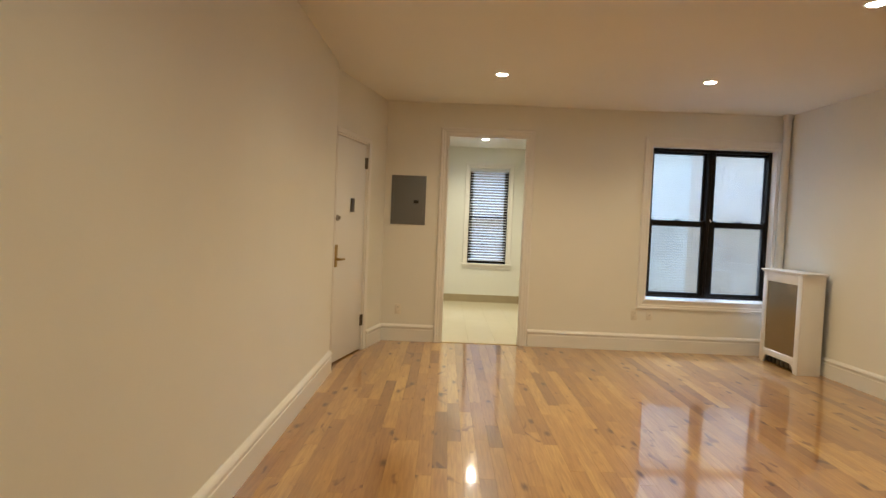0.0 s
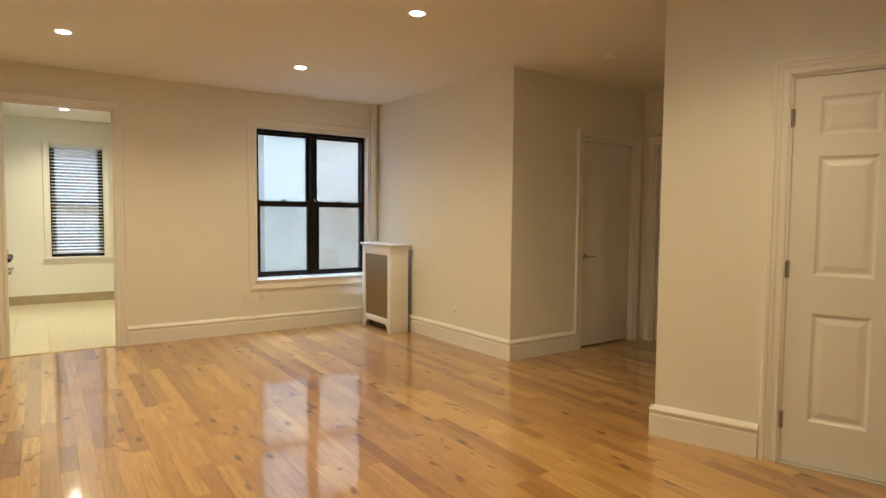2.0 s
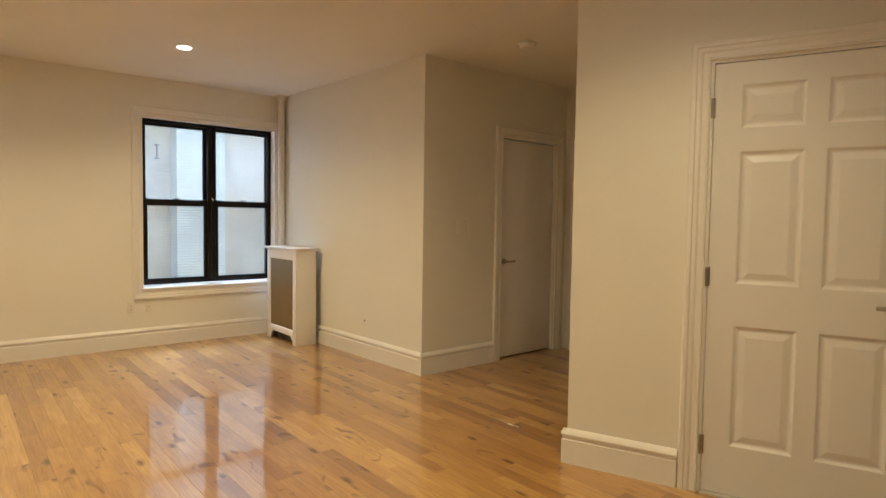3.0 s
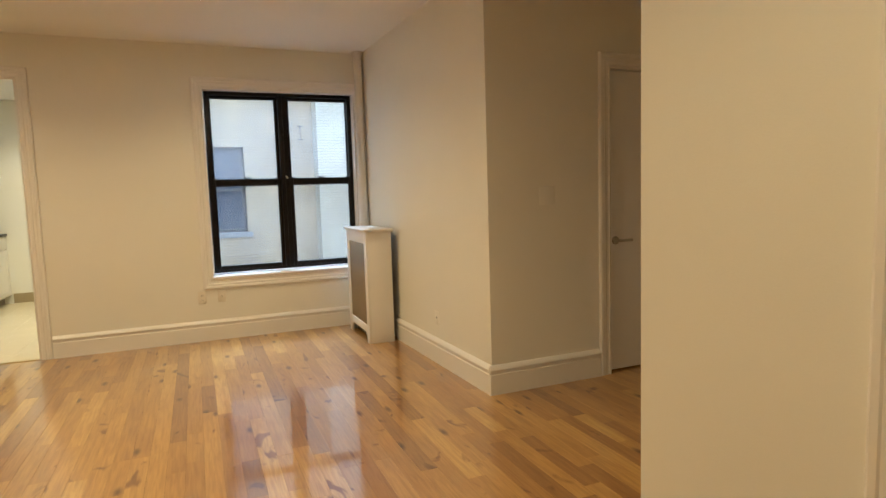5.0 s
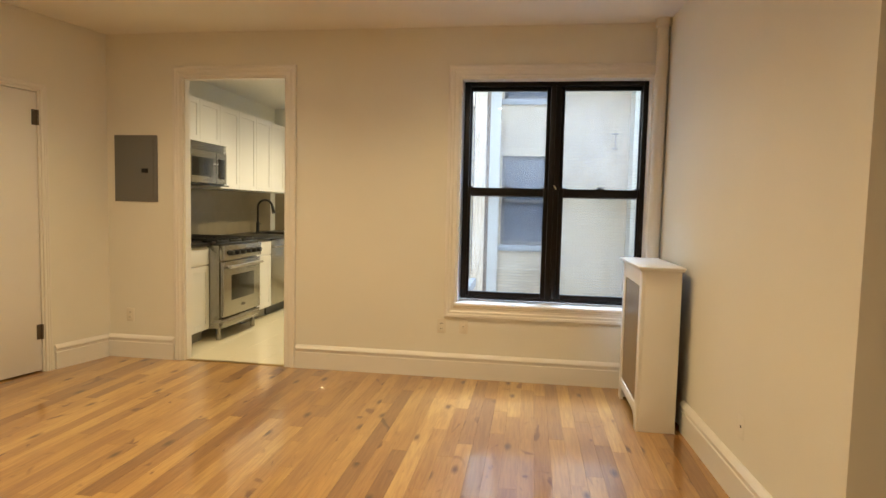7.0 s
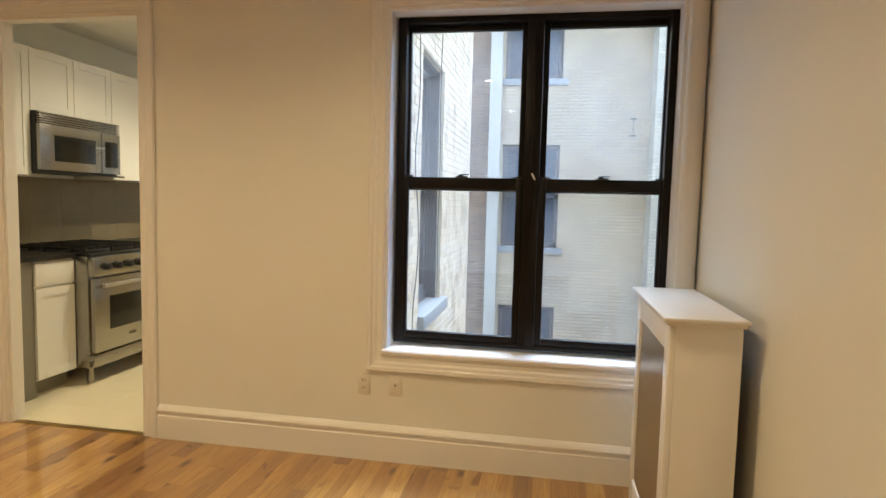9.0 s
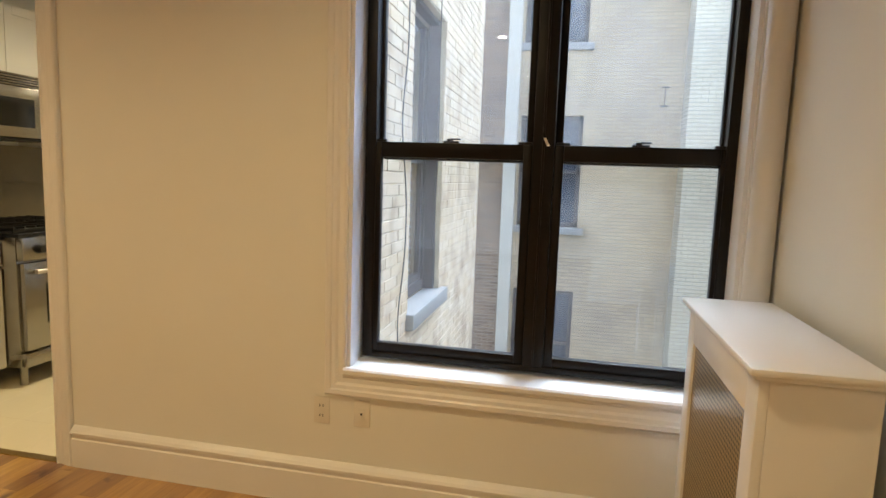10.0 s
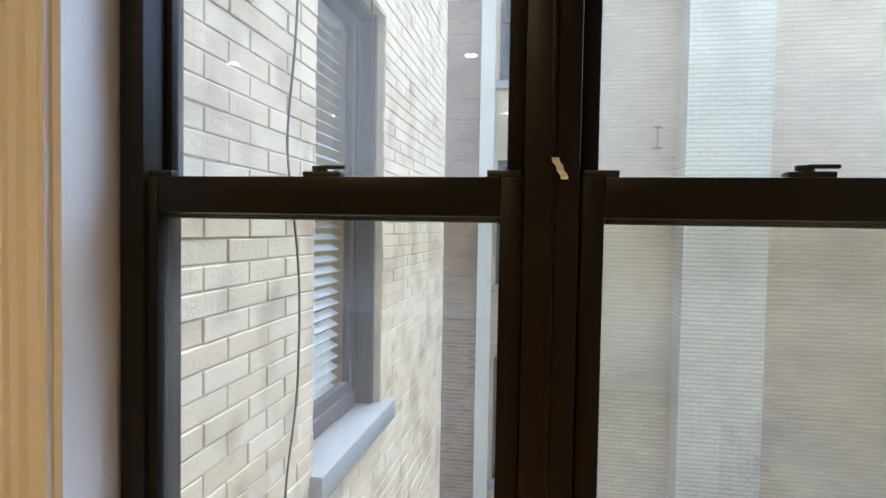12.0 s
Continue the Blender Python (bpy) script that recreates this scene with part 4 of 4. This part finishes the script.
part("bottom_rail", box(KW0 + 0.012, KW1 - 0.012, KY + 0.012, KY + 0.040, KWZ0 + 0.045, KWZ0 + 0.060, 0.003), BLIND, bl)

# kitchen base tiles on the far wall and side wall
kb = struct("baseboard_kitchen", box(FX + 0.04, KXR, KY - 0.011, KY, 0, 0.125, 0.003), STILE, "tan stone tile skirting", "baseboard")
struct("baseboard_kitchen_east", box(KXR - 0.011, KXR, YN2, KY - 0.012, 0, 0.125, 0.003), STILE, "tan stone tile skirting", "baseboard")
struct("threshold", box(KO0 + 0.013, KO1 - 0.013, YN - 0.01, YN + 0.03, -0.012, 0.004, 0.002), BRASS, "thin metal doorway threshold strip", "trim")

# ---- light court outside ----
FWY = 14.6
struct("ground", box(-80, 80, -80, 80, -6.3, -6.0), ASPHALT, "grey concrete yard ground", "ground")
fw = [(2.10, 3.13, 3.57, 5.42), (2.10, 3.13, 0.53, 2.40), (2.10, 3.13, -2.47, -0.57)]
bm = bmesh.new()
bx(bm, 2.05, 2.10, FWY, FWY + 0.4, -6, 9)
bx(bm, 3.13, 4.66, FWY, FWY + 0.4, -6, 9)
zs = [-6] + sorted(z for f in fw for z in f[2:]) + [9]
for i in range(0, len(zs), 2):
    bx(bm, 2.10, 3.13, FWY, FWY + 0.4, zs[i], zs[i + 1])
struct("wall_court_far", bm, FARBRICK, "buff brick court wall with windows")
struct("wall_court_brown", box(-4.0, 1.84, FWY + 0.05, FWY + 0.5, -6, 9), BROWNBRICK, "weathered brown brick court wall")
struct("wall_court_pier", box(1.84, 2.05, FWY - 0.12, FWY + 0.4, -6, 9), STUCCO, "pale rendered strip on the court wall")
struct("wall_court_pale", box(4.66, 5.72, 14.08, FWY + 0.2, -6, 9), PALEBRICK, "pale glazed brick pier of the court wall")
struct("wall_court_right", box(5.72, 9.0, 14.22, FWY + 0.2, -6, 9), FARBRICK, "buff brick court wall")
PY = 14.22
struct("wall_court_east", box(8.6, 9.0, YW2, PY, -6, 3.5), FARBRICK, "buff brick court wall")
struct("wall_court_west", box(-4.3, -4.0, KY + 0.13, FWY + 0.5, -6, 9), FARBRICK, "buff brick court wall")
for x0, x1, z0, z1 in fw:
    wd = thing("court_window", "dark double-hung window in brick court wall", "window", "court windows", "structure")
    bm = bmesh.new()
    for a in ((x0, x0 + 0.07, z0, z1), (x1 - 0.07, x1, z0, z1), (x0, x1, z1 - 0.07, z1), (x0, x1, z0, z0 + 0.08), (x0, x1, (z0 + z1) / 2 - 0.03, (z0 + z1) / 2 + 0.03)):
        bx(bm, a[0], a[1], FWY + 0.10, FWY + 0.17, a[2], a[3])
    part("window_frame", bm, OUTFRAME, wd)
    zm = (z0 + z1) / 2
    part("pane", box(x0 + 0.06, x1 - 0.06, FWY + 0.12, FWY + 0.13, zm + 0.02, z1 - 0.06), OUTGLASS, wd, smooth=False)
    part("pane", box(x0 + 0.06, x1 - 0.06, FWY + 0.14, FWY + 0.15, z0 + 0.07, zm - 0.02), OUTGLASS, wd, smooth=False)
    part("window_sill", box(x0 - 0.10, x1 + 0.10, FWY - 0.06, FWY + 0.12, z0 - 0.12, z0, 0.01), SILL, wd, "grey stone sill")
an = thing("wall_anchor", "rusty iron tie-rod anchor on brickwork", "wall anchor")
bm = box(4.375, 4.385, FWY - 0.03, FWY, 2.56, 2.86)
bx(bm, 4.32, 4.44, FWY - 0.03, FWY, 2.845, 2.87)
bx(bm, 4.32, 4.44, FWY - 0.03, FWY, 2.55, 2.575)
part("bar", bm, OUTFRAME, an)

# window in the left court wall
lw = thing("window_3", "weathered brown double-hung window with a white blind in brick wall", "window", kind="structure")
bm = bmesh.new()
XA, XB = 1.925, 1.985
for a in ((LW0, LW0 + 0.06, LWZ0, LWZ1), (LW1 - 0.05, LW1, LWZ0, LWZ1), (LW0, LW1, LWZ1 - 0.06, LWZ1), (LW0, LW1, LWZ0, LWZ0 + 0.07)):
    bx(bm, XA, XB, *a)
bx(bm, XB, 2.06, LW1 - 0.03, LW1, LWZ0, LWZ1)
bx(bm, XB, 2.05, LW0, LW0 + 0.03, LWZ0, LWZ1)
bx(bm, XB, 2.05, LW0 + 0.03, LW1 - 0.03, LWZ1 - 0.03, LWZ1)
part("window_frame", bm, OUTFRAME, lw)
bm = bmesh.new()
for a in ((LW0 + 0.06, LW1 - 0.06, 1.40, 1.46), (LW0 + 0.06, LW0 + 0.11, LWZ0 + 0.07, LWZ1 - 0.06), (LW1 - 0.09, LW1 - 0.05, LWZ0 + 0.07, LWZ1 - 0.06), (LW0 + 0.11, LW1 - 0.11, LWZ0 + 0.07, LWZ0 + 0.12)):
    bx(bm, XA + 0.01, XB - 0.015, *a)
part("sash", bm, OUTFRAME, lw)
p = part("pane", box(XA + 0.025, XA + 0.03, LW0 + 0.10, LW1 - 0.10, LWZ0 + 0.1, LWZ1 - 0.05), GLASS, lw, smooth=False)
p.visible_shadow = False
part("window_sill", box(1.987, 2.148, LW0 - 0.035, LW1 + 0.10, LWZ0 - 0.10, LWZ0, 0.012), SILL, lw, "grey painted stone sill")
b2 = thing("window_blind", "white slat blind behind the court window", "blind")
sl2 = box(-0.024, 0.024, LW0 + 0.10, LW1 - 0.10, -0.0015, 0.0015)
sm2 = bpy.data.meshes.new("slat")
sl2.to_mesh(sm2)
sl2.free()
sm2.materials.append(BLIND)
for i in range(34):
    o = new("slat", sm2)
    o.parent = b2
    o.matrix_basis = pose(1.896, 0, LWZ0 + 0.1 + i * 0.050, 0, 28, 0)
part("head_rail", box(1.880, 1.918, LW0 + 0.08, LW1 - 0.08, LWZ1 - 0.08, LWZ1 - 0.04), BLIND, b2)


def cable(name, pts, r, label):
    cu = bpy.data.curves.new(name, "CURVE")
    cu.dimensions, cu.bevel_depth, cu.bevel_resolution = "3D", r, 2
    s = cu.splines.new("NURBS")
    s.points.add(len(pts) - 1)
    s.use_endpoint_u, s.order_u = True, 4
    for p, v in zip(s.points, pts):
        p.co = (*v, 1)
    cu.materials.append(WIRE)
    return tagged(new(name, cu), label, "cable")


cable("hanging_cable", [(2.125 + 0.012 * math.sin(i * 1.3), 7.37 + 0.035 * math.sin(i * 0.9) + 0.02 * math.sin(i * 2.3), 4.2 - 0.2 * i) for i in range(30)], 0.0036, "thin dark cable hanging down the brick wall")
cable("hanging_cable", [(2.13, 8.12 + 0.02 * math.sin(i * 1.1) + 0.012 * math.sin(i * 2.7), 4.2 - 0.2 * i) for i in range(19)], 0.0032, "thin dark cable hanging past the court window")

# ---- kitchen wall tiles ----
def shared_box(name, sx, sy, sz, material, bevel=0.0015):
    b = box(-sx / 2, sx / 2, -sy / 2, sy / 2, -sz / 2, sz / 2)
    if bevel:
        bmesh.ops.bevel(b, geom=list(b.edges), offset=bevel, segments=1, affect="EDGES")
    me = bpy.data.meshes.new(name)
    b.to_mesh(me)
    b.free()
    me.materials.append(material)
    return me


kwl = bpy.data.objects["wall_kitchen_west"]
# backsplash tiles, coloured darker than the skirting for the shade under the cabinets
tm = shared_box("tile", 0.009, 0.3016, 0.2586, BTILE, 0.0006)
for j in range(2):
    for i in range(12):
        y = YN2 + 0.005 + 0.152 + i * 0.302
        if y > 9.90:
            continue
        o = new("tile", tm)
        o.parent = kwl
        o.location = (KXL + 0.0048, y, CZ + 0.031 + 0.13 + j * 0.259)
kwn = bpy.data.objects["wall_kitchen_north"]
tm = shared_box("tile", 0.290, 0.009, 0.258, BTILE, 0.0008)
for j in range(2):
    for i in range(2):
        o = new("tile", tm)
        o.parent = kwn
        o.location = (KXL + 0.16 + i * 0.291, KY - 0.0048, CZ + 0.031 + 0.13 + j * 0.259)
tm = shared_box("tile", 0.3032, 0.3032, 0.010, KTILE, 0.0006)
for i in range(8):
    for j in range(12):
        x, y = -0.32 + 0.152 + i * 0.304, YN + 0.032 + 0.152 + j * 0.304 - 0.02
        if x > KXR or y > KY:
            continue
        o = new("tile", tm)
        o.parent = kf
        o.location = (x, y, -0.0045)

# ---- near bricks of the court wall ----
rng = random.Random(4)
bmesh_near = shared_box("brick", 0.022, 0.2065, 0.0572, NEARBRICK, 0.003)
half_near = shared_box("brick", 0.022, 0.1005, 0.0572, NEARBRICK, 0.003)
rest = bmesh.new()
count = 0
verts, faces = [], []
z = -3.0
row = 0
while z < 5.0:
    zc = z + 0.0305
    y = YW2 + (0.0 if row % 2 else -0.106)
    while y < KY + 0.13:
        a, b = max(y, YW2 + 0.002), min(y + 0.2065, KY + 0.128)
        y += 0.212
        if LWZ0 - 0.10 < zc < LWZ1:
            if a < LW0 and b > LW0:
                b = LW0 - 0.003
            elif a < LW1 and b > LW1:
                a = LW1 + 0.003
            elif a >= LW0 and b <= LW1:
                continue
            if 0 < a - LW1 < 0.03:
                a = LW1 + 0.003
            if 0 < LW0 - b < 0.03:
                b = LW0 - 0.003
        if b - a < 0.008:
            continue
        dx = rng.uniform(-0.004, 0.001)
        full, hf = b - a > 0.2055, abs(b - a - 0.1005) < 0.006
        if (full or hf) and 0.0 < zc < 2.35 and (a + b) / 2 < 8.9 and count < 300:
            o = new("brick", bmesh_near if full else half_near)
            o.parent = court_left
            o.matrix_basis = pose(2.089 + dx, (a + b) / 2, zc, 0, 0, rng.uniform(-0.5, 0.5))
            count += 1
        else:
            k = len(verts)
            x0, x1, c = 2.07, 2.10 + dx, 0.003
            z0, z1 = zc - 0.0286, zc + 0.0286
            verts += [(x0, a, z0), (x0, b, z0), (x0, b, z1), (x0, a, z1), (x1 - c, a, z0), (x1 - c, b, z0), (x1 - c, b, z1), (x1 - c, a, z1), (x1, a + c, z0 + c), (x1, b - c, z0 + c), (x1, b - c, z1 - c), (x1, a + c, z1 - c)]
            for i in range(4):
                j = (i + 1) % 4
                faces += [(k + i, k + j, k + 4 + j, k + 4 + i), (k + 4 + i, k + 4 + j, k + 8 + j, k + 8 + i)]
            faces.append((k + 8, k + 9, k + 10, k + 11))
    z += 0.061
    row += 1
rest.free()
me = bpy.data.meshes.new("bricks")
me.from_pydata(verts, [], faces)
me.materials.append(NEARBRICK)
o = new("bricks", me)
o.parent = court_left
tagged(o, kind="stuff")

# ---- floor boards ----
flo = bpy.data.objects["floor"]
BW = 0.0825
verts, faces = [], []
count = 0
lengths = [0.38, 0.55, 0.75, 0.95, 1.2, 1.5]
boards = {L: shared_box("board", BW - 0.0004, L - 0.0004, 0.014, FLOOR, 0.0004) for L in lengths}
x = -1.10
while x < XH:
    y = YB
    first = rng.uniform(0.1, 0.6)
    while y < YN - 0.004:
        L = rng.choice(lengths) if y > YB else first
        ye = min(y + L, YN - 0.004)
        cx = x + BW / 2
        inside = not (cx > XR + 0.1 and y > YP + 0.1) and not (cx > CX + 0.9 and ye < CY - 0.3)
        if inside and ye - y > 0.02:
            near = L in boards and ye - y > L - 0.001 and -0.3 < cx < 3.6 and 2.3 < y < 6.3
            if near and count < 300:
                o = new("board", boards[L])
                o.parent = flo
                o.location = (cx, y + L / 2, -0.007 + rng.uniform(-0.0003, 0.0003))
                count += 1
            else:
                k = len(verts)
                g, c, dz = 0.0002, 0.0004, rng.uniform(-0.0003, 0.0003)
                a0, a1, b0, b1 = x + g, x + BW - g, y + g, ye - g
                for zz, i in ((-0.014, 0), (-c + dz, 0), (dz, c)):
                    verts += [(a0 + i, b0 + i, zz), (a1 - i, b0 + i, zz), (a1 - i, b1 - i, zz), (a0 + i, b1 - i, zz)]
                for i in range(4):
                    j = (i + 1) % 4
                    faces += [(k + i, k + j, k + 4 + j, k + 4 + i), (k + 4 + i, k + 4 + j, k + 8 + j, k + 8 + i)]
                faces.append((k + 8, k + 9, k + 10, k + 11))
        y += L
    x += BW
me = bpy.data.meshes.new("boards")
me.from_pydata(verts, [], faces)
me.materials.append(FLOOR)
o = new("boards", me)
o.parent = flo
tagged(o, kind="stuff")
